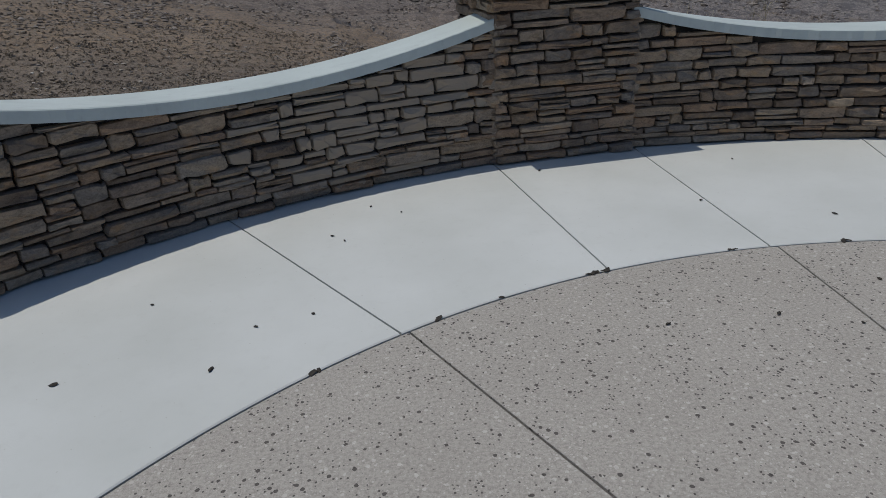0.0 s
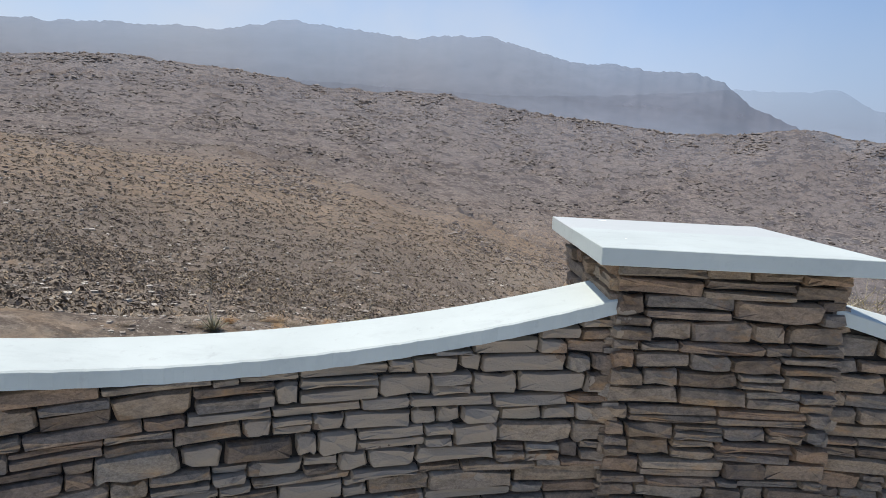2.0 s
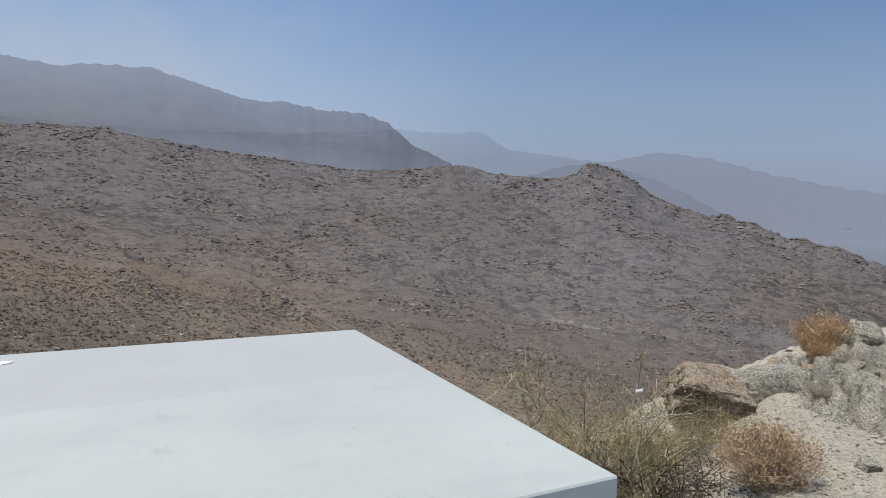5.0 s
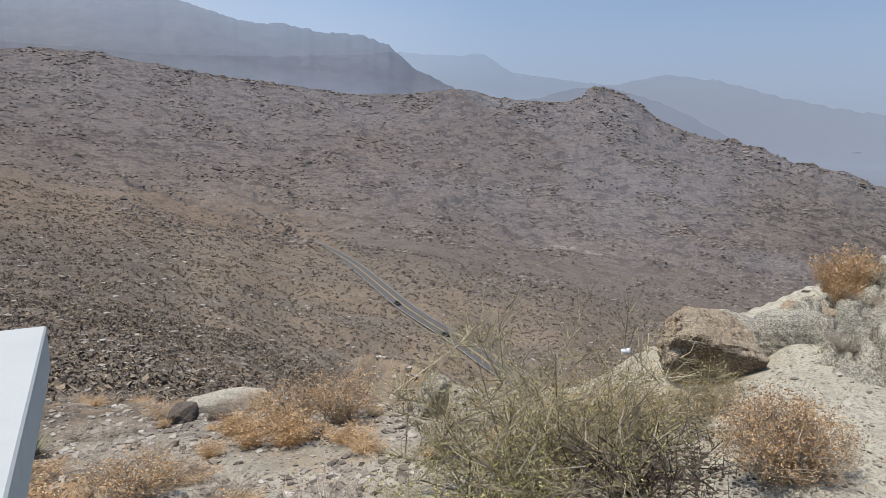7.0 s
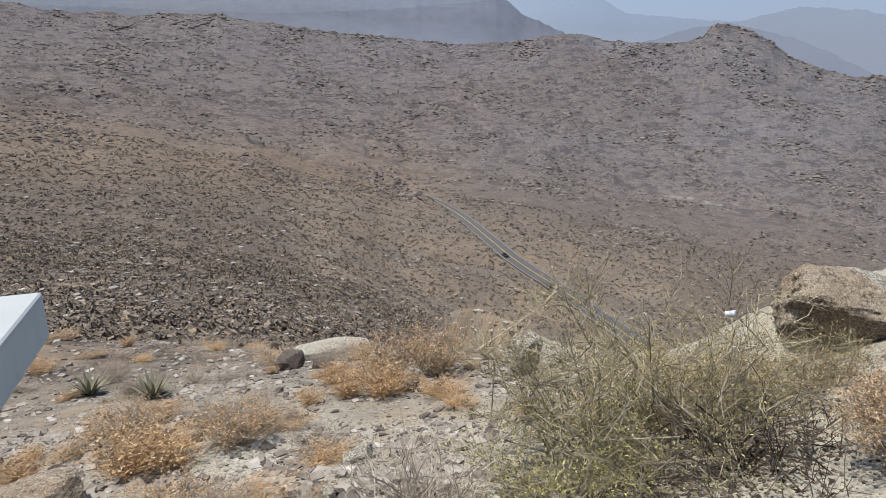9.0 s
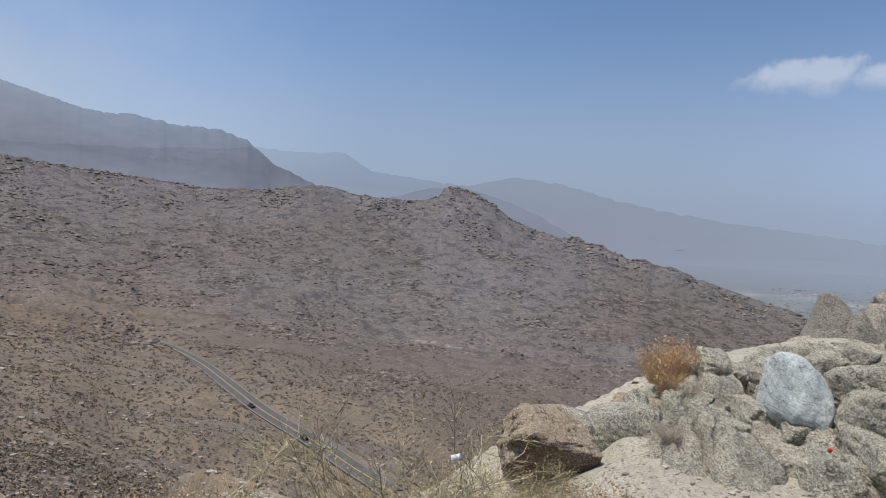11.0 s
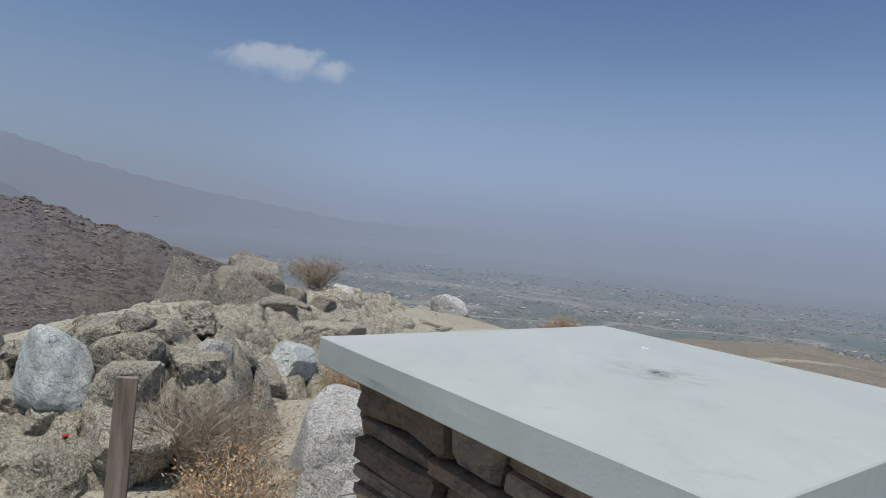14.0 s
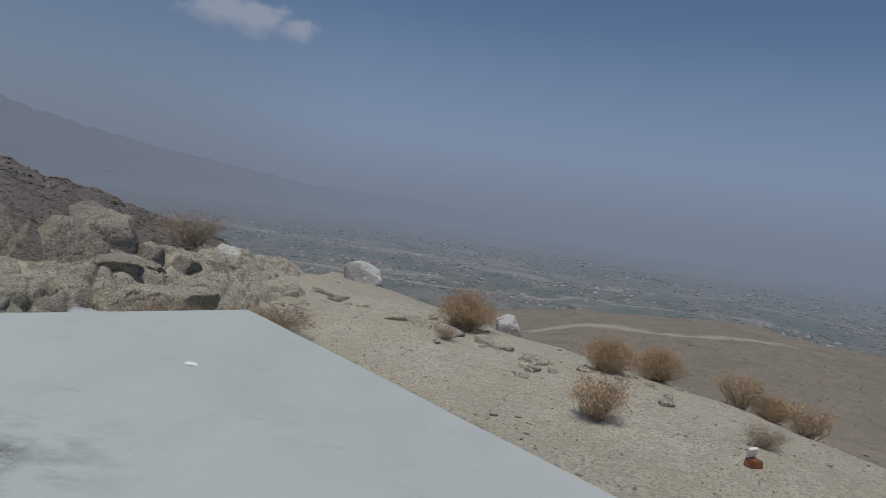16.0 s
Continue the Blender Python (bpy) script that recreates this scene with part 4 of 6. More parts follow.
def build_pillar(at, turn, seed, label, tall=1.0):
    rnd = random.Random(seed)
    p = thing("stone_pillar", at, turn, label, "pillar", "terrace pillars")
    part("core", bm_box(-0.465, -0.465, -0.05, 0.465, 0.465, 1.13), M_MORTAR, p)
    for k in range(4):
        face = pose(0, 0, 0, 0, 0, 90 * k)
        for x, z, w, h in courses(rnd, 1.0, lambda s: 1.122, tall=tall):
            lay_stone(rnd, p, face @ pose(x + w / 2 - 0.5, -0.47, z + h / 2), w, h, 0.07)
    part("cap", chipped_slab(-0.6, -0.6, 1.125, 0.6, 0.6, 1.2, seed), M_CAP, p, "painted concrete cap with worn stains")
    return p


pillar_a = build_pillar((0, 0, 0), 0, 3, "stacked brown stone pillar with flat white concrete cap")
pillar_b = build_pillar((R_PILLAR * math.sin(radians(STEP)), OY + R_PILLAR * math.cos(radians(STEP)), 0), -STEP, 8, "stacked brown stone pillar with stained white concrete cap", 1.3)


def on_ring(phi, r, z=0.0):
    return (r * math.sin(radians(phi)), OY + r * math.cos(radians(phi)), z)


def sweep(phis, section, material, name, parent, label=""):
    """Drives a closed section, given as a list of (radius, height) for each angle, round the terrace."""
    verts, faces = [], []
    n = len(section(phis[0]))
    for phi in phis:
        verts += [on_ring(phi, r, z) for r, z in section(phi)]
    for k in range(len(phis) - 1):
        for i in range(n):
            a, b = k * n + i, k * n + (i + 1) % n
            faces.append((a, b, b + n, a + n))
    faces += [tuple(range(n))[::-1], tuple(range(len(verts) - n, len(verts)))]
    return link(name, verts, faces, material, parent, False, label)


def build_wall(name, mid, seed, label):
    rnd = random.Random(seed)
    w = thing(name, (0, 0, 0), 0, label, "wall", kind="structure")
    a, b = mid - 17.7, mid + 17.7

    def top(phi):
        return 0.735 + 0.225 * ((phi - mid) / 17.2) ** 2

    phis = [a + (b - a) * i / 48 for i in range(49)]
    sweep(phis, lambda f: [(5.375, -0.06), (5.375, top(f) - 0.07), (5.65, top(f) - 0.07), (5.65, -0.9)], M_MORTAR, "core", w)

    def cap_section(f):
        t, j = top(f), 0.003 * math.sin(f * 5.1) + 0.002 * math.sin(f * 13.7)
        return [(5.31 + j, t - 0.066), (5.31 + j, t - 0.006), (5.318 + j, t), (5.70, t + 0.002), (5.708, t - 0.006), (5.708, t - 0.066)]

    sweep([a + (b - a) * i / 96 for i in range(97)], cap_section, M_CAP, "cap", w, "painted white concrete coping")
    length = radians(b - a) * 5.36
    for x, z, wd, h in courses(rnd, length, lambda s: top(a + (b - a) * s / length) - 0.072):
        phi = a + math.degrees((x + wd / 2) / 5.36)
        lay_stone(rnd, w, Matrix.Translation(on_ring(phi, 5.37, z + h / 2)) @ pose(0, 0, 0, 0, 0, -phi), wd, h, 0.065)
    return w


build_wall("wall_west", -STEP / 2, 21, "curved low wall of stacked brown stone with white coping")
build_wall("wall_east", STEP / 2, 22, "curved low wall of stacked brown stone with white coping")


# ---- paving: pale band of slabs round a disc of exposed aggregate ----
def wedge(name, f0, f1, r0, r1, material, parent, gap=0.005, z=0.0, label=""):
    """A slab between two rings; f0 and f1 give each joint's angle at the inner and at the outer ring."""
    verts, faces = [], []
    n = max(3, int((f1[0] - f0[0]) / 1.5))
    for i in range(n + 1):
        t = i / n
        for r, lift in ((r0 + gap, -0.04), (r0 + gap, -0.004), (r0 + gap + 0.006, 0.0), (r1 - gap - 0.006, 0.0), (r1 - gap, -0.004), (r1 - gap, -0.04)):
            half = math.degrees(gap / max(r, 0.2))
            k = (r - r0) / (r1 - r0)
            a, b = f0[0] + (f0[1] - f0[0]) * k, f1[0] + (f1[1] - f1[0]) * k
            verts.append(on_ring(a + half + (b - a - 2 * half) * t, r, z + lift))
    for i in range(n):
        for k in range(5):
            a = i * 6 + k
            faces.append((a, a + 1, a + 7, a + 6))
    faces += [tuple(range(6))[::-1], tuple(range(n * 6, n * 6 + 6))]
    return link(name, verts, faces, material, parent, False, label)


paving = thing("pavement", (0, 0, 0), 0, "round terrace of pale concrete and pebbled aggregate slabs", "pavement", kind="structure")
BAND_JOINTS = [(-84, -84), (-53, -53), (-23.3, -24.9), (-6.7, -5.4), (6.4, 5.7), (22.6, 22.6), (38.8, 38.8), (51.6, 51.6), (84, 84)]
DISC_JOINTS = [-84, -53, -22.8, 6.9, 36.6, 66.4, 84]
sweep([-84.5 + 169 * i / 90 for i in range(91)], lambda f: [(0.02, -0.045), (5.6, -0.045), (5.6, -0.018), (0.02, -0.018)], M_JOINT, "joint_bed", paving)
for f0, f1 in zip(BAND_JOINTS, BAND_JOINTS[1:]):
    wedge("slab", f0, f1, 3.62, 5.42, M_BAND, paving, label="pale smooth concrete slab")
for f0, f1 in zip(DISC_JOINTS, DISC_JOINTS[1:]):
    wedge("aggregate_slab", (f0, f0), (f1, f1), 0.3, 3.62, M_AGG, paving, label="pebbled aggregate concrete slab")


# ---- rocks ----
BALLS = {}


def ball(sub):
    if sub not in BALLS:
        bm = bmesh.new()
        bmesh.ops.create_icosphere(bm, subdivisions=sub, radius=1.0)
        bm.verts.index_update()
        BALLS[sub] = np.array([v.co[:] for v in bm.verts]), [tuple(v.index for v in f.verts) for f in bm.faces]
        bm.free()
    return BALLS[sub]


def fbm3(p, scale, off, octaves=3, gain=0.55):
    x, y, z = (p * scale).T
    return 0.7 * (fbm(x + 0.53 * z + off, y - 0.61 * z + off * 0.7, octaves, gain) + fbm(y * 0.8 + z * 0.9 - off, x * 0.5 - z * 0.8 + off * 1.3, octaves, gain))


def rock(name, at, size, seed, material, label, turn=0.0, cuts=5, tilt=0.0, rough=0.05, sub=4, group="", parent=None, undercut=0.0, sharp=44, pit=1.0, facets=()):
    """A broken boulder: a block of flat faces with worn edges, roughened at three sizes and split by a crack or two."""
    rnd = random.Random(seed)
    v, faces = ball(sub)
    lean = Matrix.Rotation(rnd.uniform(-0.3, 0.3), 3, "X") @ Matrix.Rotation(rnd.uniform(-0.3, 0.3), 3, "Y") @ Matrix.Rotation(rnd.uniform(0, 3), 3, "Z")
    total = np.zeros(len(v))
    planes = [(lean @ Vector(d), rnd.uniform(0.55, 0.72)) for d in ((1, 0, 0), (-1, 0, 0), (0, 1, 0), (0, -1, 0), (0, 0, 1), (0, 0, -1))]
    if facets:
        planes = [(Vector(f[:3]).normalized(), f[3]) for f in facets]
    for _ in range(cuts):
        planes.append((Vector((rnd.uniform(-1, 1), rnd.uniform(-1, 1), rnd.uniform(-0.1, 1))).normalized(), rnd.uniform(0.56, 0.8)))
    for d, k in planes:
        total += np.maximum(v @ np.array(d) / k, 0) ** sharp
    p = v * np.minimum(1.12, (total + 1e-9) ** (-1.0 / sharp))[:, None]
    off = seed * 3.7
    crack = np.abs(fbm3(p * np.array((1, 1, 2.2)), 0.8, off + 5, 2))
    p = p * (1 + rough * fbm3(p, 1.6, off) + pit * (0.05 * fbm3(p, 4, off, 4, 0.7) + 0.012 * fbm3(p, 15, off, 2)) - 0.07 * min(1.0, pit * pit) * np.clip(1 - crack / 0.03, 0, 1))[:, None]
    p = p * np.array(size) * 0.56
    if undercut:
        low = np.maximum(0.12 * size[2] - p[:, 2], 0)
        p[:, 1] += undercut * low
    ob = link(name, p, faces, material, None, False)
    ob.matrix_world = pose(*at, tilt, 0, turn)
    if parent:
        ob.parent = parent
        if label:
            ob["label"] = label
        return ob
    return tagged(ob, label, "rock", group)


# the bare rib of rock: blocks with cracks between, worn into ledges
def joints(u, v, seed):
    """Irregular blocks: how near the joint each place lies, each block's height and its tilted top."""
    rs = np.random.RandomState(seed)
    hx, hy, hr = rs.rand(64, 64), rs.rand(64, 64), rs.rand(64, 64)
    tx, ty = rs.uniform(-1, 1, (64, 64)), rs.uniform(-1, 1, (64, 64))
    iu, iv = np.floor(u).astype(int), np.floor(v).astype(int)
    best, second = np.full(u.shape, 9.0), np.full(u.shape, 9.0)
    pick, slope = np.zeros(u.shape), np.zeros(u.shape)
    for di in (-1, 0, 1):
        for dj in (-1, 0, 1):
            a, b = (iu + di) & 63, (iv + dj) & 63
            du, dv = iu + di + 0.15 + 0.7 * hx[a, b] - u, iv + dj + 0.15 + 0.7 * hy[a, b] - v
            d = np.maximum(np.abs(du), np.abs(dv)) * 0.6 + 0.4 * np.hypot(du, dv)
            closer = d < best
            second = np.where(closer, best, np.minimum(second, d))
            pick = np.where(closer, hr[a, b], pick)
            slope = np.where(closer, tx[a, b] * du + ty[a, b] * dv, slope)
            best = np.minimum(best, d)
    return second - best, pick, slope


# humps of the rib: centre, half lengths, turn, height of the top
HUMPS = ((7.05, 1.45, 1.05, 1.0, 20, 0.56), (6.38, 0.98, 0.62, 0.62, 0, 0.28), (6.62, 2.42, 0.62, 0.55, 0, 0.36), (6.0, 2.35, 0.75, 0.55, -20, 0.14), (5.62, 1.8, 0.8, 0.6, 10, 0.10),
         (6.95, 0.75, 0.62, 0.52, 30, 0.48), (5.72, 1.12, 0.4, 0.34, 0, 0.02), (8.2, 1.7, 1.6, 1.2, -10, 0.30), (8.6, 0.75, 1.4, 0.75, -15, 0.08), (10.2, 2.15, 1.6, 1.2, -15, 0.34),
         (10.2, 1.2, 1.9, 1.0, -10, 0.14), (11.9, 1.7, 1.6, 1.0, -20, 0.32), (13.3, 1.55, 1.6, 0.9, -20, 0.16), (12.0, 0.9, 1.7, 0.75, -10, 0.0))
OUT_STEP = 0.021


def build_outcrop():
    X, Y = np.meshgrid(np.arange(4.3, 14.8, OUT_STEP), np.arange(-0.6, 4.0, OUT_STEP), indexing="ij")
    base = ground_z(X.ravel(), Y.ravel()).reshape(X.shape)
    wx = X + 0.16 * fbm(X * 1.3, Y * 1.3, 4, 0.55)
    wy = Y + 0.16 * fbm(X * 1.3 + 9, Y * 1.3 + 4, 4, 0.55)
    body, bare = base - 0.06, np.zeros(X.shape)
    for cx, cy, rx, ry, turn, top in HUMPS:
        c, d = math.cos(radians(turn)), math.sin(radians(turn))
        u, v = ((wx - cx) * c + (wy - cy) * d) / rx, ((wy - cy) * c - (wx - cx) * d) / ry
        q = np.clip(1 - (np.abs(u) ** 2.0 + np.abs(v) ** 2.0), 0, 1)
        body = np.maximum(body, base - 0.06 + (top + 0.06 - base) * q ** 0.95)
        bare = np.maximum(bare, smooth(q, 0.02, 0.4))
    ca, sa = math.cos(0.55), math.sin(0.55)
    u, v = wx * ca + wy * sa, -wx * sa + wy * ca
    gap, pick, slope = joints(u / 0.95, v / 0.55, 5)
    gap2, pick2, slope2 = joints(u / 0.40 + 3, v / 0.25, 6)
    gap3, pick3, slope3 = joints(u / 0.15 + 7, v / 0.10, 9)
    broken = smooth(fbm(X * 0.8 + 3, Y * 0.8, 2), -0.15, 0.2)
    # rounded lumps that meet in dark joints, broken smaller in places
    lump = 0.13 * np.sqrt(np.clip(gap / 0.45, 0, 1)) + 0.12 * pick + 0.18 * slope - 0.13
    lump = lump - 0.26 * smooth(gap, 0.085, 0.012)
    lump = lump + (0.45 + 0.75 * broken) * (0.095 * np.sqrt(np.clip(gap2 / 0.4, 0, 1)) + 0.05 * pick2 + 0.055 * slope2 - 0.06 - 0.12 * smooth(gap2, 0.11, 0.01))
    lump = lump + (0.35 + broken) * (0.03 * np.sqrt(np.clip(gap3 / 0.4, 0, 1)) + 0.03 * slope3 - 0.02)
    fine = 0.04 * fbm(X * 3.1, Y * 3.1, 4, 0.65) + 0.022 * ridged(X * 7 + 2 * v, Y * 7, 3, 0.6) + 0.016 * fbm(X * 20, Y * 20, 2, 0.6)
    Z = body + (lump * np.clip((body - base + 0.06) / 0.3, 0.35, 1.0) + fine) * bare
    return grid_mesh("bedrock", X, Y, Z, M_GRANITE, smooth_shade=True), Z


outcrop, OUT_Z = build_outcrop()
outcrop_thing = thing("rock_outcrop", (0, 0, 0), 0, "cracked cream granite outcrop rising from the gravel", "rock")
outcrop.parent = outcrop_thing


def rock_top(x, y):
    i, j = int(round((x - 4.3) / OUT_STEP)), int(round((y + 0.6) / OUT_STEP))
    inside = 0 <= i < OUT_Z.shape[0] and 0 <= j < OUT_Z.shape[1]
    return max(float(OUT_Z[i, j]), gz(x, y)) if inside else gz(x, y)


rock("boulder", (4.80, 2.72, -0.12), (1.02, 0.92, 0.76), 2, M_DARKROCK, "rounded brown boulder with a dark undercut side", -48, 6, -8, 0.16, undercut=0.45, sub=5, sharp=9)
rock("boulder", (5.12, 2.85, -0.10), (0.85, 0.65, 0.56), 61, M_GRANITE, "pale rounded boulder behind the brown one", -20, 5, 0, 0.12, sharp=7)
rock("boulder", (5.45, 2.52, -0.02), (0.95, 0.65, 0.46), 4, M_GRANITE, "low grey rounded boulder beside the brown one", -40, 4, 0, 0.12, sharp=6)
rock("boulder", (5.75, 2.62, 0.02), (0.6, 0.45, 0.36), 5, M_DARKROCK, "small orange-brown boulder on the rib", 20, 4)
blocks = random.Random(41)
for k in range(60):
    bx = 13.4 - 5.2 * blocks.random() ** 1.2
    by = float(np.interp(bx, [3.4, 4.6, 6.3, 10, 14, 17], [3.2, 2.95, 2.65, 2.3, 1.3, 0.5])) - blocks.uniform(0.1, 1.9)
    big = 0.12 + 0.30 * blocks.random() ** 1.6
    rock("block", (bx, by, rock_top(bx, by) - big * 0.26), (big * blocks.uniform(0.9, 2.0), big, big * blocks.uniform(0.6, 0.95)), 100 + k, M_CREST if blocks.random() < 0.7 else M_GRANITE,
         "", blocks.uniform(0, 180), 4, blocks.uniform(-9, 9), 0.05, 4, parent=outcrop_thing, sharp=120, pit=0.5)
for k in range(46):
    bx, by = 5.75 + 2.9 * ((k * 0.618) % 1.0) + blocks.uniform(-0.12, 0.12), 0.55 + 1.95 * ((k * 0.382 + 0.17 * (k // 7)) % 1.0) + blocks.uniform(-0.12, 0.12)
    if rock_top(bx, by) < gz(bx, by) + 0.03:
        continue
    big = 0.24 + 0.34 * blocks.random() ** 1.3
    rock("block", (bx, by, rock_top(bx, by) - big * 0.2), (big * blocks.uniform(1.1, 1.9), big, big * blocks.uniform(0.65, 0.95)), 300 + k, M_GRANITE if k % 4 else M_CREST,
         "", 32 + blocks.uniform(-28, 28), 4, blocks.uniform(-12, 12), 0.10, 4, parent=outcrop_thing, sharp=16, pit=1.2)
rock("boulder", (6.25, -0.42, 0.12), (1.12, 0.85, 0.92), 6, M_SPECK, "pale speckled granite boulder with flat faces", 28, 7, rough=0.07, sub=5, pit=0.5)
rock("boulder", (5.75, -0.95, -0.02), (1.55, 1.15, 0.40), 7, M_SPECK, "low flat slab of speckled grey granite", -30, 4, rough=0.1)
rock("boulder", (5.05, -0.55, -0.05), (0.75, 0.6, 0.28), 9, M_SPECK, "half-buried grey granite boulder", 10, 3)
rock("boulder", (6.34, 1.58, 0.33), (0.60, 0.64, 0.74), 37, M_BLUE, "smooth bluish white boulder set in the outcrop", 120, 3, 16, rough=0.10, sharp=8, sub=5, pit=0.1)
rock("block", (6.62, 1.18, 0.36), (0.75, 0.7, 0.72), 12, M_GRANITE, "rounded grey-tan granite boulder in the outcrop", 60, 5, rough=0.12, sharp=9, parent=outcrop_thing, sub=5)
rock("block", (6.72, 0.72, 0.42), (0.26, 0.34, 0.5), 13, M_SPECK, "small upright pale granite block", 20, 6, 18, parent=outcrop_thing)
rock("boulder", (5.66, 1.02, -0.03), (0.5, 0.46, 0.40), 14, M_GRANITE, "dark rounded granite boulder at the outcrop's foot", 0, 4, rough=0.14, sharp=8, sub=5)
rock("boulder", (6.62, 2.42, 0.32), (0.5, 0.42, 0.42), 15, M_GRANITE, "weathered granite boulder with dry grass on it", 15, 5, rough=0.12, sharp=9)
BACK, UNDER = (0, 1, 0.1, 0.6), (0, 0, -1, 0.7)
rock("block", (9.80, 2.56, 0.30), (0.98, 0.8, 1.05), 16, M_CREST, "tall pale-edged granite slab on the crest", -57, 0, 0, 0.08, 5, parent=outcrop_thing, sharp=60, pit=0.8,
     facets=((-0.93, -0.1, 0.36, 0.55), (0.80, -0.25, 0.55, 0.50), (0.0, -0.85, 0.52, 0.50), (0.3, 0.2, 0.95, 0.85), BACK, UNDER))
rock("block", (9.74, 2.25, 0.32), (0.62, 0.46, 0.72), 17, M_CREST, "three-cornered granite slab leaning on the crest", -57, 0, 0, 0.06, 5, parent=outcrop_thing, sharp=60, pit=0.8,
     facets=((-0.8, -0.2, 0.55, 0.48), (0.8, -0.2, 0.55, 0.48), (0.05, -0.95, 0.3, 0.5), BACK, UNDER))
rock("block", (10.16, 2.12, 0.38), (0.98, 0.8, 0.92), 52, M_CREST, "grey cracked granite block on the crest", -57, 0, 0, 0.09, 5, parent=outcrop_thing, sharp=60, pit=0.9,
     facets=((-0.75, -0.2, 0.6, 0.55), (0.6, -0.1, 0.8, 0.6), (0.15, -0.9, 0.4, 0.55), (1, 0, 0.1, 0.7), (0, 0, 1, 0.72), BACK, UNDER))
rock("block", (10.68, 2.06, 0.32), (1.05, 0.8, 1.0), 18, M_CREST, "knobbly granite crest boulder", -57, 0, 0, 0.13, 5, parent=outcrop_thing, sharp=36, pit=1.0,
     facets=((-1, -0.1, 0.05, 0.62), (0.95, -0.2, 0.25, 0.62), (-0.3, -0.95, 0.1, 0.58), (0.5, -0.85, 0.15, 0.62), (0.15, -0.3, 0.95, 0.78), BACK, UNDER))
rock("block", (10.25, 1.74, 0.34), (0.95, 0.5, 0.34), 19, M_CREST, "flat-sided granite plate below the crest", -65, 4, 12, 0.05, parent=outcrop_thing, sharp=160, pit=0.45)
rock("block", (10.95, 1.62, 0.34), (0.42, 0.34, 0.36), 53, M_CREST, "angular granite block below the crest", 20, 6, 0, 0.06, parent=outcrop_thing, sharp=160, pit=0.45)
rock("block", (11.25, 1.35, 0.24), (0.5, 0.4, 0.34), 54, M_CREST, "angular granite block below the crest", 70, 6, 0, 0.06, parent=outcrop_thing, sharp=160, pit=0.45)
rock("block", (13.35, 1.70, 0.14), (0.95, 0.6, 0.46), 20, M_SPECK, "low pale granite boulder", 30, 5, parent=outcrop_thing, rough=0.1)
rock("boulder", (8.2, 0.62, 0.16), (0.62, 0.5, 0.42), 23, M_BLUE, "small blue-grey cracked boulder", 0, 6)
rock("block", (9.6, 0.7, 0.14), (1.4, 0.7, 0.42), 24, M_GRANITE, "long low granite ledge", -20, 5, parent=outcrop_thing)
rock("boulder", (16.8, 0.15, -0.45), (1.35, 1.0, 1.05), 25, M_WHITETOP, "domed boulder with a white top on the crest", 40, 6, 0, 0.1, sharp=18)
rock("boulder", (4.55, 0.85, -0.04), (0.34, 0.24, 0.2), 26, M_SPECK, "small angular white and ochre stone", 30, 6, sub=4)
rock("boulder", (4.30, 1.05, -0.05), (0.22, 0.18, 0.12), 27, M_GRANITE, "small grey stone on the gravel", 0, 5, sub=4)
rock("boulder", (13.9, -2.75, gz(13.9, -2.75) + 0.1), (0.75, 0.5, 0.5), 28, M_SPECK, "pale boulder at the edge of the slope", 0, 5, sub=4)
for k in range(34):
    t = blocks.random()
    bx, by = 13.2 - 3.4 * t + blocks.uniform(-0.7, 0.5), -0.9 - 3.1 * t + blocks.uniform(-0.5, 0.45)
    big = 0.10 + 0.22 * blocks.random() ** 2
    rock("boulder", (bx, by, gz(bx, by) + big * 0.05), (big * blocks.uniform(1.1, 2.0), big * 1.1, big * 0.7), 400 + k, M_GRANITE, "pale ochre rock breaking through the gravel", blocks.uniform(0, 180), 4, 0, 0.1, 3, group="rocks on the gravel", sharp=20)
rock("boulder", (2.85, 3.6, -0.52), (0.36, 0.26, 0.42), 29, M_GRANITE, "pale angular boulder on the slope", 35, 6, 20)
rock("boulder", (3.35, 2.75, gz(3.35, 2.75) + 0.16), (0.45, 0.35, 0.32), 30, M_GRANITE, "grey boulder behind the shrub", 10, 5)
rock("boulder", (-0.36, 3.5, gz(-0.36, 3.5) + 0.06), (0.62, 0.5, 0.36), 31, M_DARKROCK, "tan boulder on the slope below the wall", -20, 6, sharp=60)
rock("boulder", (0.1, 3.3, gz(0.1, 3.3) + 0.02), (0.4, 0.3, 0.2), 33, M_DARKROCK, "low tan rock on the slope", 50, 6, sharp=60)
rock("boulder", (1.55, 3.5, gz(1.55, 3.5)), (0.36, 0.26, 0.16), 32, M_GRANITE, "flat tan rock on the slope", 30, 5, sharp=60)
rock("boulder", (0.95, 3.05, gz(0.95, 3.05) + 0.02), (0.17, 0.11, 0.10), 34, M_SPECK, "small pale stone on the slope", 10, 5)
rock("boulder", (1.25, 2.75, gz(1.25, 2.75) + 0.02), (0.16, 0.12, 0.10), 35, M_GRANITE, "small grey stone on the slope", 70, 5)
rock("boulder", (2.1, 8.9, gz(2.1, 8.9) + 0.05), (1.5, 0.9, 0.45), 36, M_GRANITE, "broad pale slab of rock on the slope", 15, 4, 10, sharp=30)
rock("boulder", (1.43, 7.95, gz(1.43, 7.95) + 0.1), (0.55, 0.35, 0.34), 38, M_HILLROCK, "dark broken rock on the slope", 40, 7)
rock("boulder", (1.85, 7.6, gz(1.85, 7.6) + 0.05), (0.34, 0.26, 0.2), 39, M_HILLROCK, "small dark rock on the slope", 0, 6)
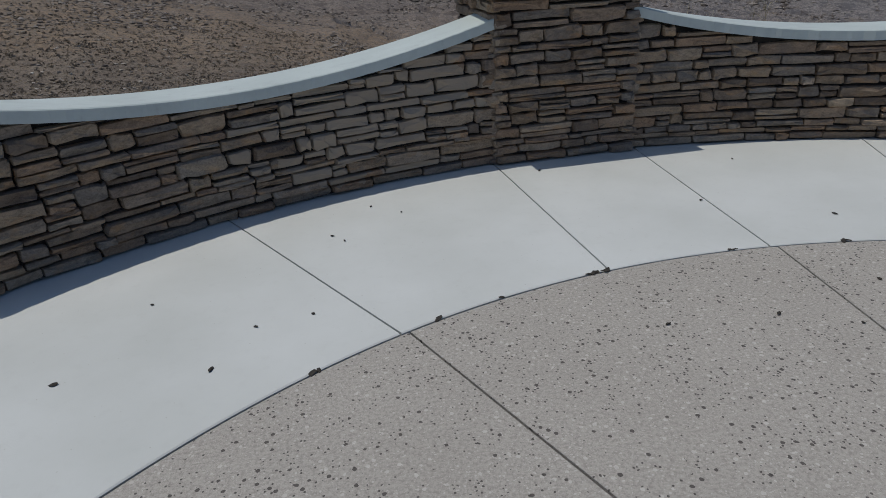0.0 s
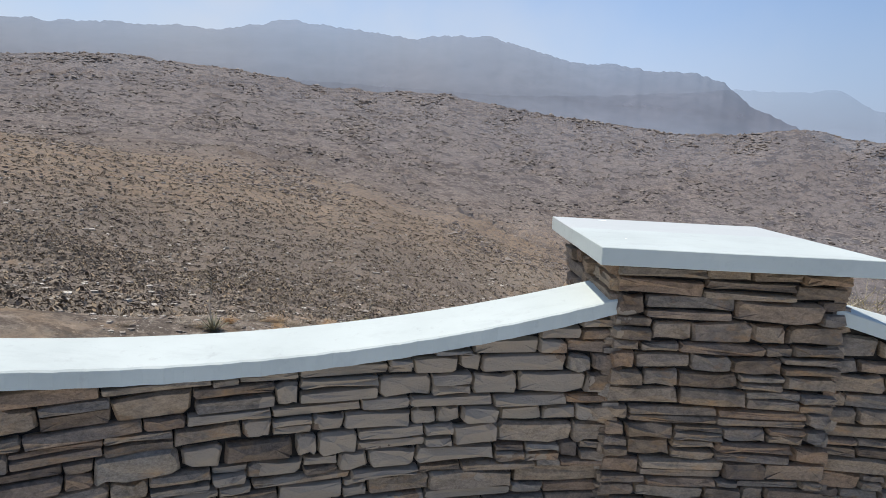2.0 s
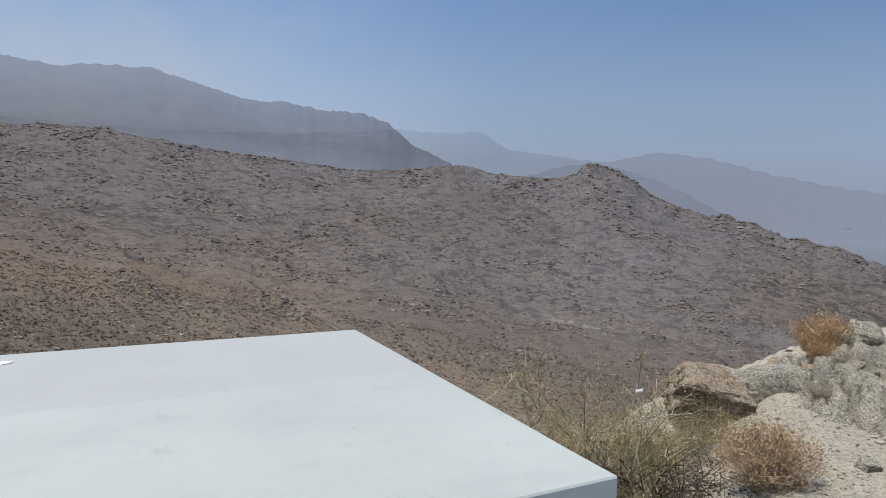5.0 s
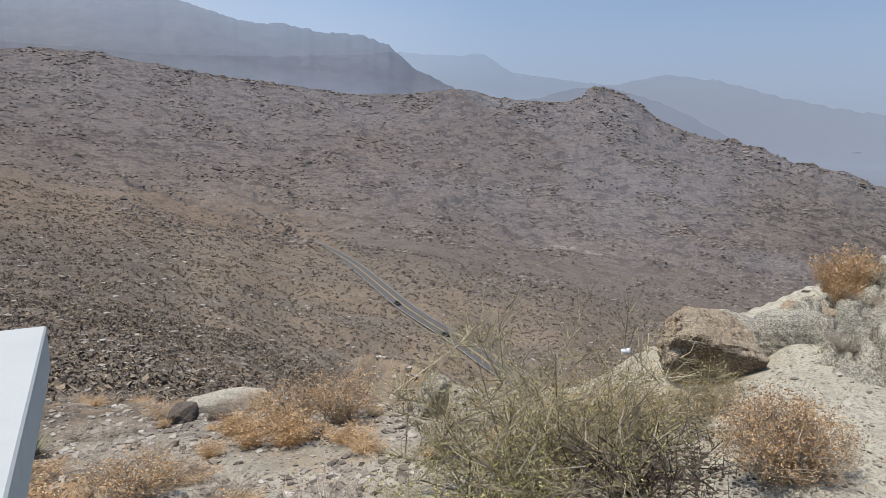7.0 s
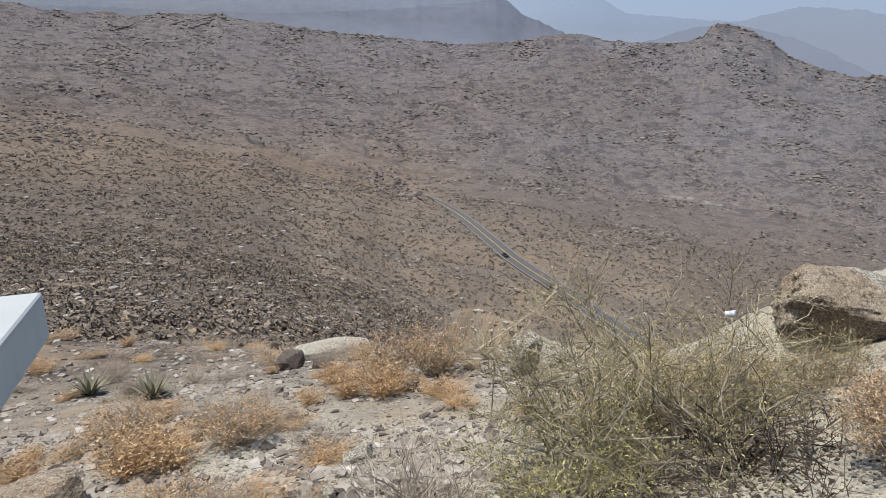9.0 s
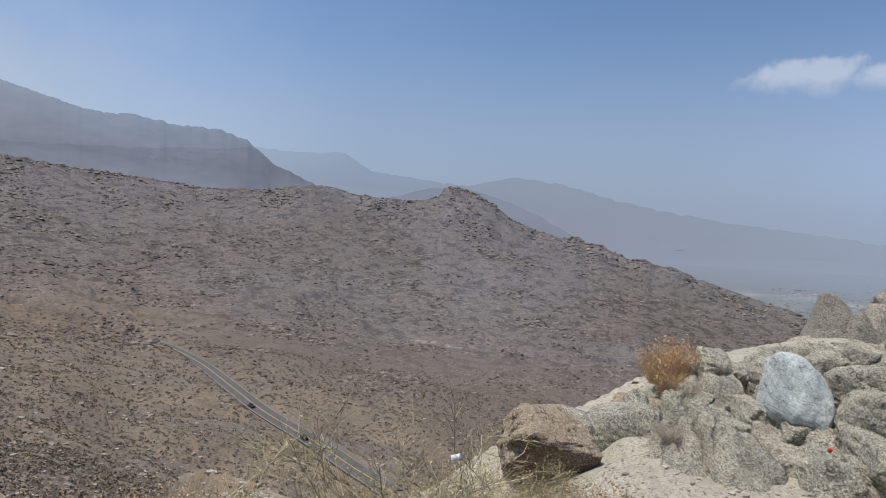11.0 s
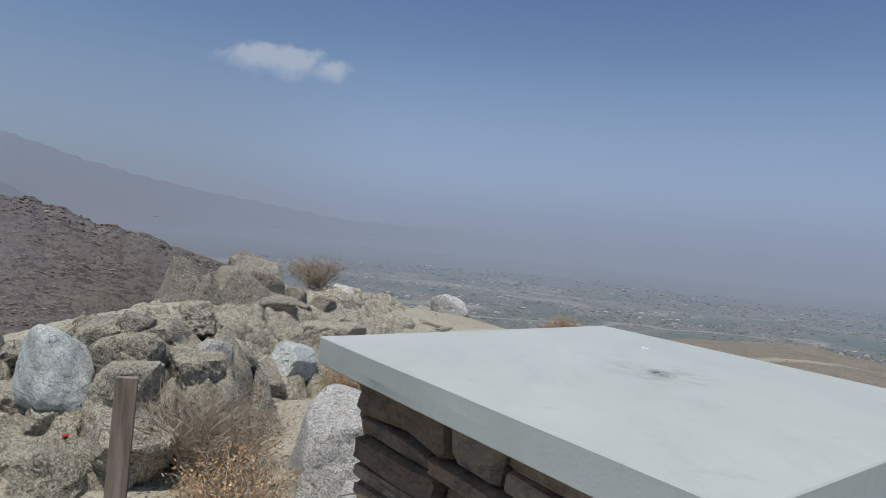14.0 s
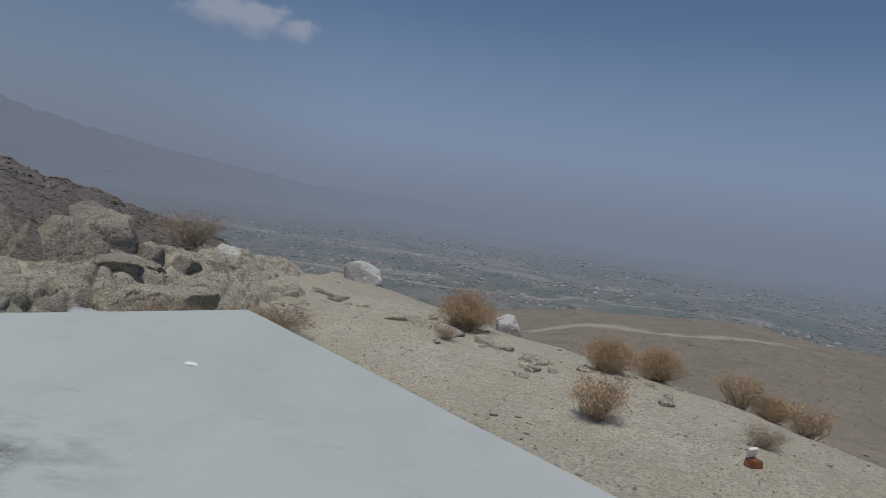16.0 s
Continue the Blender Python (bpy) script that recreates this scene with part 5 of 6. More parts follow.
rock("boulder", (-0.05, 5.25, gz(-0.05, 5.25) + 0.06), (0.3, 0.24, 0.22), 40, M_HILLROCK, "small dark rock on the slope", 20, 6)
rock("boulder", (0.35, 4.6, gz(0.35, 4.6) + 0.04), (0.42, 0.3, 0.24), 42, M_DARKROCK, "reddish tan rock on the slope", 65, 6)
rock("boulder", (2.4, 5.4, gz(2.4, 5.4) + 0.04), (0.36, 0.26, 0.2), 43, M_HILLROCK, "small dark rock on the slope", 120, 6)


# ---- shrubs ----
def tube(verts, faces, pts, r0, r1):
    base = len(verts)
    n = len(pts)
    for i, p in enumerate(pts):
        d = (pts[min(i + 1, n - 1)] - pts[max(i - 1, 0)]).normalized()
        a = d.orthogonal().normalized()
        b = d.cross(a)
        r = r0 + (r1 - r0) * i / (n - 1)
        for k in range(3):
            t = 2.0944 * k
            verts.append(p + (a * math.cos(t) + b * math.sin(t)) * r)
    for i in range(n - 1):
        for k in range(3):
            q, s = base + 3 * i + k, base + 3 * i + (k + 1) % 3
            faces.append((q, s, s + 3, q + 3))


def shrub(name, label, seed, height, radius, stems, twigs, leaves, leaf, m_leaf, m_twig=None, droop=0.25, upright=0.5, thick=0.006, group="desert shrubs", hollow=0.2, lift=0.0, crook=0.045, reach=(0.1, 0.42)):
    """A dry desert shrub at the origin: branching stems and many small leaves at and along their ends."""
    rnd = random.Random(seed)
    v1, f1, v2, f2, v3, f3, tips = [], [], [], [], [], [], []
    for _ in range(stems):
        a = rnd.uniform(0, 2 * math.pi)
        out = radius * math.sqrt(rnd.uniform(hollow, 1.0))
        hi = height * rnd.uniform(0.55, 1.0) * (1 - (1 - upright) * (out / radius) ** 2)
        root = Vector((rnd.gauss(0, radius * 0.12), rnd.gauss(0, radius * 0.12), lift - 0.03))
        end = Vector((math.cos(a) * out, math.sin(a) * out, lift + hi))
        bend = Vector((rnd.uniform(-1, 1), rnd.uniform(-1, 1), rnd.uniform(-droop, 1))) * radius * 0.3
        pts = []
        for i in range(6):
            t = i / 5
            pts.append(root.lerp(end, t) + bend * math.sin(math.pi * t) + Vector((rnd.gauss(0, 1), rnd.gauss(0, 1), rnd.gauss(0, 1))) * radius * crook * (i > 0))
        tube(v1, f1, pts, thick, thick * 0.35)
        for _ in range(twigs):
            k = rnd.randint(2, 5)
            p = pts[k - 1].lerp(pts[k], rnd.random())
            d = (pts[k] - pts[k - 1]).normalized() + Vector((rnd.uniform(-1, 1), rnd.uniform(-1, 1), rnd.uniform(-0.4, 0.8))) * 1.5
            ln = radius * rnd.uniform(*reach)
            q = p + d.normalized() * ln * 0.55 + Vector((0, 0, rnd.uniform(-0.02, 0.03)))
            w = q + (d.normalized() + Vector((rnd.uniform(-0.5, 0.5), rnd.uniform(-0.5, 0.5), rnd.uniform(-0.2, 0.5)))).normalized() * ln * 0.55
            tube(v3, f3, [p, q, w], thick * 0.32, thick * 0.14)
            tips += [q, w, w]
        tips.append(pts[-1])
    for _ in range(leaves):
        c = rnd.choice(tips) + Vector((rnd.gauss(0, 1), rnd.gauss(0, 1), rnd.gauss(0, 1))) * radius * 0.045
        if c.z < 0:
            c.z = rnd.uniform(0, 0.03)
        d = Vector((rnd.uniform(-1, 1), rnd.uniform(-1, 1), rnd.uniform(-0.2, 1.2))).normalized()
        s = d.orthogonal().normalized()
        s = (s * math.cos(rnd.uniform(0, 6.3)) + d.cross(s) * math.sin(rnd.uniform(0, 6.3)))
        ln, wd = leaf * rnd.uniform(0.6, 1.4), leaf * rnd.uniform(0.16, 0.3)
        b = len(v2)
        v2 += [c, c + d * ln * 0.5 + s * wd, c + d * ln, c + d * ln * 0.5 - s * wd]
        f2.append((b, b + 1, b + 2, b + 3))
    e = thing(name, (0, 0, 0), 0, label, "shrub", group)
    tagged(link("branchwork", v1, f1, M_TWIG if m_twig is M_OLIVETWIG else m_twig or M_TWIG, e), kind="stuff")
    tagged(link("twigwork", v3, f3, m_twig or M_TWIG, e), kind="stuff")
    if leaves:
        tagged(link("foliage", v2, f2, m_leaf, e), kind="stuff")
    return e


def plant(e, x, y, turn=0.0, size=1.0, z=None):
    e.matrix_world = pose(x, y, rock_top(x, y) if z is None else z, 0, 0, turn) @ Matrix.Diagonal((size, size, size, 1))
    return e


def replant(e, x, y, turn=0.0, size=1.0, z=None, label=""):
    c = copy_thing(e, pose(x, y, (rock_top(x, y) if z is None else z), 0, 0, turn))
    c.scale = (size, size, size)
    if label:
        c["label"] = label
    return c


green = plant(shrub("green_shrub", "sprawling olive-green desert shrub with bare pale twigs", 1, 0.62, 0.9, 34, 36, 3600, 0.017, M_GREENLEAF, M_OLIVETWIG, droop=0.7, upright=0.4, thick=0.0052, hollow=0.05, crook=0.10, reach=(0.05, 0.2)), 2.92, 2.12, 20)
plant(shrub("bare_shrub", "tall bare grey-tan twiggy shrub with sparse leaves", 2, 1.36, 0.95, 26, 56, 4200, 0.014, M_STRAWGREEN, M_OLIVETWIG, upright=0.72, thick=0.0062, crook=0.11, reach=(0.05, 0.24)), 3.12, 2.45, 0)
plant(shrub("bare_shrub", "airy grey-tan shrub with crooked pale branches", 22, 1.05, 0.75, 18, 50, 2600, 0.014, M_STRAWGREEN, M_OLIVETWIG, upright=0.7, thick=0.0075, crook=0.13, reach=(0.05, 0.24)), 2.72, 2.72, 70)
plant(shrub("green_shrub", "low olive-green desert shrub with dead twigs", 3, 0.42, 0.5, 30, 26, 3400, 0.018, M_GREENLEAF, M_OLIVETWIG, droop=0.6, upright=0.4, thick=0.0042, crook=0.08), 2.35, 2.15, 0)
plant(shrub("dead_shrub", "dark dead tangled branches inside the green shrub", 17, 0.22, 0.6, 24, 12, 0, 0.02, M_LITTER, M_LITTER, droop=0.2, upright=0.4, thick=0.008, hollow=0.02, crook=0.09), 3.2, 1.72, 0)
replant(green, -2.75, 10.4, 40, 0.6, label="dark olive-green shrub low on the slope")
replant(green, -4.14, 8.76, 140, 0.36, label="small olive-green shrub on the slope")
sprawl = plant(shrub("straw_shrub", "sprawling straw-coloured shrub tangled with pale twigs", 13, 0.5, 0.75, 46, 36, 5600, 0.017, M_STRAWGREEN, M_OLIVETWIG, droop=0.5, upright=0.5, thick=0.0048, hollow=0.02, crook=0.10, reach=(0.05, 0.22)), 3.62, 2.35, 40)
replant(sprawl, 3.55, 3.0, 150, 0.95)
replant(sprawl, 3.2, 2.72, 310, 1.05)
replant(sprawl, 3.95, 2.62, 70, 0.8)
replant(sprawl, 4.12, 2.12, 260, 0.55, label="low straw-coloured shrub beside the brown boulder")
orange = plant(shrub("straw_shrub", "rounded orange-straw dry shrub on gravel", 4, 0.46, 0.36, 190, 10, 16000, 0.015, M_STRAW, upright=0.55, thick=0.004, hollow=0.0), 3.58, 1.25, 0, 0.88)
rust = plant(shrub("rust_shrub", "rust-brown dry shrub with tangled grey twigs", 5, 0.62, 0.55, 130, 9, 2200, 0.02, M_RUST, droop=0.3, upright=0.5, thick=0.005), 6.22, 0.38, 0, 0.78)
straw = plant(shrub("straw_shrub", "dry straw-yellow shrub beside the wooden post", 6, 0.42, 0.3, 100, 7, 3200, 0.02, M_STRAW, upright=0.7, thick=0.004), 5.35, -0.12, 0)
replant(straw, 8.0, 0.05, 60, 0.9, label="dry straw-yellow shrub at the foot of the outcrop")
replant(straw, 9.7, 0.0, 120, 0.95, label="dry straw-yellow shrub at the foot of the outcrop")
tuft = plant(shrub("grass_tuft", "upright orange tuft of dry grass on the rock", 7, 0.46, 0.28, 260, 3, 700, 0.03, M_STRAW, M_STRAW, upright=0.75, thick=0.0016, hollow=0.0), 6.34, 2.62, 0, 0.85, 0.22)
replant(tuft, 6.2, 2.74, 40, 0.7, 0.2)
replant(tuft, 6.1, 2.55, 80, 0.62, 0.12)
replant(rust, 6.12, 2.42, 80, 0.3, 0.12, label="dark dry shrub growing in the rock")
grey = plant(shrub("grey_shrub", "dead grey twiggy shrub on the slope", 8, 0.42, 0.34, 90, 7, 0, 0.02, M_TWIG, upright=0.7, thick=0.004), 1.62, 2.1, 0, 1.15)
for x, y, k, sz, lab in ((12.6, -2.1, orange, 1.15, "brown dry shrub on the crest of the slope"), (10.85, -3.75, orange, 0.85, "rounded straw-coloured shrub on the slope"), (11.2, -4.4, orange, 0.85, "rounded straw-coloured shrub on the slope"),
                         (8.9, -3.3, straw, 0.85, "dry straw-grey shrub on the gravel"), (10.6, -5.1, straw, 0.9, "dry straw-grey shrub at the slope's edge"), (10.5, -5.4, orange, 0.6, "rounded straw-coloured shrub at the slope's edge"),
                         (10.05, -5.55, straw, 0.8, "dry straw-grey shrub at the slope's edge"), (10.3, -0.2, rust, 0.7, "brown dry shrub beside the outcrop"), (12.6, 1.9, rust, 0.9, "brown dry shrub behind the crest rocks"),
                         (8.8, -4.6, rust, 0.32, "small dark dry shrub on the gravel"), (11.4, -1.9, rust, 0.3, "small dark dry shrub on the gravel"), (7.9, -2.3, rust, 0.22, "small dark dry shrub on the gravel"), (5.2, 1.98, grey, 0.4, "small dead plant in a cleft of the rock"), (8.9, 0.35, rust, 0.6, "brown dry shrub beside the outcrop")):
    replant(k, x, y, (x * 97 + y * 31) % 360, sz, label=lab)
replant(grey, 6.02, 0.46, 140, 1.1, 0.03, label="dead shrub with bleached grey twigs by the rock")
for x, y, k, sz, flat, lab in ((2.1, 5.2, tuft, 1.1, 0.7, "pale orange mat of dry grass on the slope"), (1.8, 5.4, tuft, 1.0, 0.7, "pale orange mat of dry grass on the slope"), (0.05, 4.0, tuft, 1.2, 0.6, "orange mat of dry grass on the slope"),
                               (0.3, 4.1, tuft, 1.2, 0.55, "orange-brown dry mat on the slope"), (-0.1, 4.9, straw, 1.2, 0.6, "straw-coloured shrub on the slope"), (0.76, 4.3, straw, 1.1, 0.7, "straw-coloured shrub on the slope"),
                               (0.5, 2.75, straw, 0.9, 0.6, "straw-grey low shrub on the slope"), (0.75, 2.5, grey, 0.8, 0.6, "bleached grey low brush on the slope"), (1.35, 3.8, grey, 0.9, 0.6, "bleached grey low brush on the slope"),
                               (2.35, 6.1, straw, 1.3, 1.0, "upright straw-coloured shrub on the slope"), (2.9, 6.0, straw, 1.4, 1.0, "upright straw-coloured shrub on the slope")):
    c = replant(k, x, y, (x * 77 + y * 41) % 360, sz, label=lab)
    c.scale.z *= flat
rs = random.Random(77)
kinds = ((straw, "dry straw-coloured shrub on the rocky slope"), (grey, "dead grey twiggy shrub on the rocky slope"), (rust, "low rust-brown shrub on the rocky slope"), (tuft, "pale orange dry grass on the rocky slope"), (tuft, "pale orange dry grass on the rocky slope"), (grey, "dead grey twiggy shrub on the rocky slope"))
for _ in range(330):
    az, rad = rs.uniform(-42, 34), 2.6 + 10.5 * rs.random() ** 0.7
    x, y = VX + rad * math.sin(radians(az)), VY + rad * math.cos(radians(az))
    if math.hypot(x, y - OY) < 6.9 or (1.3 < x < 4.2 and 0.8 < y < 3.2) or noise.noise(Vector((x * 0.9, y * 0.9, 3.1))) < -0.15:
        continue
    e, lab = rs.choice(kinds)
    c = replant(e, x, y, rs.uniform(0, 360), rs.uniform(0.22, 0.8) * (0.85 if e in (rust, orange) else 1.0), label=lab)
    c.scale.x *= rs.uniform(0.8, 1.9)
    c.scale.z *= rs.uniform(0.35, 0.75)


def agave(x, y):
    """A rosette of stiff pointed grey-green leaves."""
    rnd = random.Random(9)
    e = thing("agave", (x, y, gz(x, y)), 0, "spiky grey-green agave rosette on the slope", "plant")
    for k in range(30):
        a, up, ln = k * 2.4, 0.25 + 0.9 * k / 30, rnd.uniform(0.3, 0.42)
        d = Vector((math.cos(a) * math.cos(up), math.sin(a) * math.cos(up), math.sin(up)))
        s = Vector((-math.sin(a), math.cos(a), 0)) * 0.022
        n = d.cross(s).normalized() * 0.008
        verts = [-s, s, -n, d * ln * 0.5 - s, d * ln * 0.5 + s, d * ln * 0.5 - n, d * ln]
        link("leaf", verts, [(0, 1, 4, 3), (0, 3, 5, 2), (2, 5, 4, 1), (3, 4, 6), (5, 3, 6), (4, 5, 6)], M_AGAVE, e)


def dead_stalk(x, y):
    """A dry flower stalk over a dark spiky base."""
    e = thing("flower_stalk", (x, y, gz(x, y)), 0, "thin dry flower stalk standing over scrub", "plant")
    verts, faces = [], []
    tube(verts, faces, [Vector((0.02 * math.sin(i * 1.7), 0.015 * i * 0.3, -0.05 + 0.2 * i)) for i in range(7)], 0.018, 0.008)
    link("stalk", verts, faces, M_TWIG, e)
    verts, faces = [], []
    for k in range(26):
        a = k * 2.4
        p = Vector((0.02, 0.03, 0.75 + 0.017 * k))
        tube(verts, faces, [p, p + Vector((math.cos(a) * 0.09, math.sin(a) * 0.09, 0.05))], 0.008, 0.014)
    link("seed_head", verts, faces, M_SCRUB, e)


dead_stalk(-5.42, 8.8)
agave(-5.35, 8.75)
agave(-1.05, 8.1)
agave(-0.2, 7.2)


# ---- small things ----
def make_wood():
    s = Surf("weathered_wood", 0.85, 0.2)
    x, y, z = s.axis()
    c = s.mix(s.ramp(s.noise(30, 5, 0.6, (1, 1, 0.08)), (0.35, 0.0), (0.65, 1.0)), (0.33, 0.29, 0.24), (0.17, 0.135, 0.105))
    foot = s.math("LESS_THAN", s.math("ADD", z, s.math("MULTIPLY", s.noise(20, 3), 0.06)), 0.19)
    c = s.mix(s.math("MULTIPLY", foot, 0.65), c, (0.17, 0.055, 0.03))
    s.colour(c)
    return s.bump(s.noise(60, 4, 0.6, (1, 1, 0.06)), 0.7, 0.004).m


bm = bm_box(-0.029, -0.045, -0.1, 0.029, 0.045, 0.80, 0.003)
for v in bm.verts:
    v.co.x += 0.003 * noise.noise(v.co * 5)
    if v.co.z > 0.7:
        v.co.z += 0.012 * noise.noise(v.co * 30)
post = thing("wooden_post", (5.03, 0.28, -0.06), 25, "weathered square wooden post with a red-stained foot", "post")
part("shaft", bm, make_wood(), post)
for z in (0.42, 0.47):
    bm = bmesh.new()
    bmesh.ops.create_cone(bm, cap_ends=True, segments=8, radius1=0.006, radius2=0.005, depth=0.012)
    bmesh.ops.transform(bm, verts=bm.verts, matrix=pose(-0.01, -0.048, z, 90))
    part("nail", bm, make_flat("rusty_steel", (0.12, 0.07, 0.05), 0.6, 0.6), post)
post.rotation_euler = (radians(1.5), radians(2.2), radians(28))

M_PAPER, M_RED = make_flat("white_paper", (0.72, 0.72, 0.72)), make_flat("red_plastic", (0.5, 0.05, 0.04))
M_LEAF = make_flat("dry_leaf", (0.035, 0.03, 0.024), 0.8)
cup = thing("paper_cup", (3.32, 2.10, 0.27), 30, "white paper cup caught in the shrub", "litter")
cup.rotation_euler, cup.scale = (radians(78), 0, radians(40)), (0.58, 0.58, 0.58)
bm = bmesh.new()
bmesh.ops.create_cone(bm, cap_ends=True, segments=20, radius1=0.025, radius2=0.033, depth=0.085)
part("wall", bm, M_PAPER, cup)
bm = bmesh.new()
bmesh.ops.create_cone(bm, cap_ends=True, segments=20, radius1=0.036, radius2=0.034, depth=0.01)
bmesh.ops.transform(bm, verts=bm.verts, matrix=pose(0, 0, 0.045))
part("lid", bm, make_flat("grey_lid", (0.45, 0.47, 0.5)), cup)
scrap = rock("plastic_scrap", (5.93, 1.18, rock_top(5.93, 1.18) + 0.015), (0.06, 0.035, 0.022), 51, M_RED, "crumpled red plastic scrap on the rock", sub=2)
scrap["category"] = "litter"
wrap = thing("food_carton", (8.25, -4.3, gz(8.25, -4.3)), 200, "crumpled white and red-brown carton on gravel", "litter")
bm = bm_box(-0.04, -0.045, 0, 0.05, 0.045, 0.055, 0.006, 2)
for v in bm.verts:
    v.co += Vector((noise.noise(v.co * 20), noise.noise(v.co * 20 + Vector((5, 0, 0))), 0)) * 0.02
part("tray", bm, make_flat("brown_carton", (0.22, 0.09, 0.05)), wrap)
bm = bm_box(-0.055, -0.035, 0.03, -0.03, 0.035, 0.11, 0.004)
bmesh.ops.transform(bm, verts=bm.verts, matrix=pose(0, 0, 0.02, 12, 25, 0))
part("lid", bm, M_PAPER, wrap)


def leaf_bit(x, y, z, ln, turn, material, label, seed=0, name="dry_leaf", category="leaf"):
    rnd = random.Random(seed)
    verts = [(0, 0, 0.008)] + [(math.cos(t) * ln * (0.5 + rnd.uniform(-0.12, 0.12)), math.sin(t) * ln * 0.26 * (1 + rnd.uniform(-0.3, 0.3)), rnd.uniform(0.001, 0.007)) for t in [k * 0.785 for k in range(8)]]
    low = [(a, b, c - 0.002) for a, b, c in verts]
    faces = [(0, 1 + k, 1 + (k + 1) % 8) for k in range(8)] + [(9, 10 + (k + 1) % 8, 10 + k) for k in range(8)] + [(1 + k, 10 + k, 10 + (k + 1) % 8, 1 + (k + 1) % 8) for k in range(8)]
    ob = link(name, verts + low, faces, material)
    ob.matrix_world = pose(x, y, z, 0, 0, turn)
    return tagged(ob, label, category, "litter on the terrace" if z < 0.5 else "")


for k, (x, y, ln) in enumerate(((-1.663, -1.373, 0.022), (-2.17, -2.511, 0.034), (-2.02, -2.237, 0.022), (-1.416, -1.0, 0.018), (-1.60, -1.46, 0.018), (-2.75, -2.45, 0.034), (-1.25, -1.15, 0.018), (-1.78, -2.2, 0.02), (-0.26, -0.72, 0.03),
                                (0.95, -1.95, 0.03), (0.42, -1.55, 0.02), (1.0, -0.95, 0.02), (-2.5, -1.9, 0.02), (0.05, -2.75, 0.03), (0.3, -2.9, 0.02), (-0.4, -2.7, 0.024), (0.62, -2.62, 0.026))):
    leaf_bit(x, y, 0.002, ln, (k * 73) % 360, M_LEAF, "small dark dry leaf on the paving", k)
for k, f in enumerate((-29.6, -29.2, -8.4, -8.0, -7.6, -7.2, -6.9, 3.2, 3.6, 12.0, 12.4, -15.5, -20.5)):
    x, y, _ = on_ring(f, 3.62)
    leaf_bit(x, y, 0.001, 0.03 if k % 3 else 0.05, (k * 61 + 40) % 360, M_LEAF, "dark dry plant debris in the paving joint", 40 + k, "debris")
M_FLAKE = make_flat("white_flake", (0.78, 0.8, 0.8))
for k, (x, y, ln, t) in enumerate(((4.108, -2.333, 0.034, 20), (4.516, -1.801, 0.03, 75), (-0.33, 0.50, 0.07, 5), (-0.42, -0.30, 0.02, 40))):
    leaf_bit(x, y, 1.2, ln, t, M_FLAKE, "white paint flake lying on the cap", 80 + k, "paint_flake", "paint flake").scale = (0.8, 0.8, 0.4)

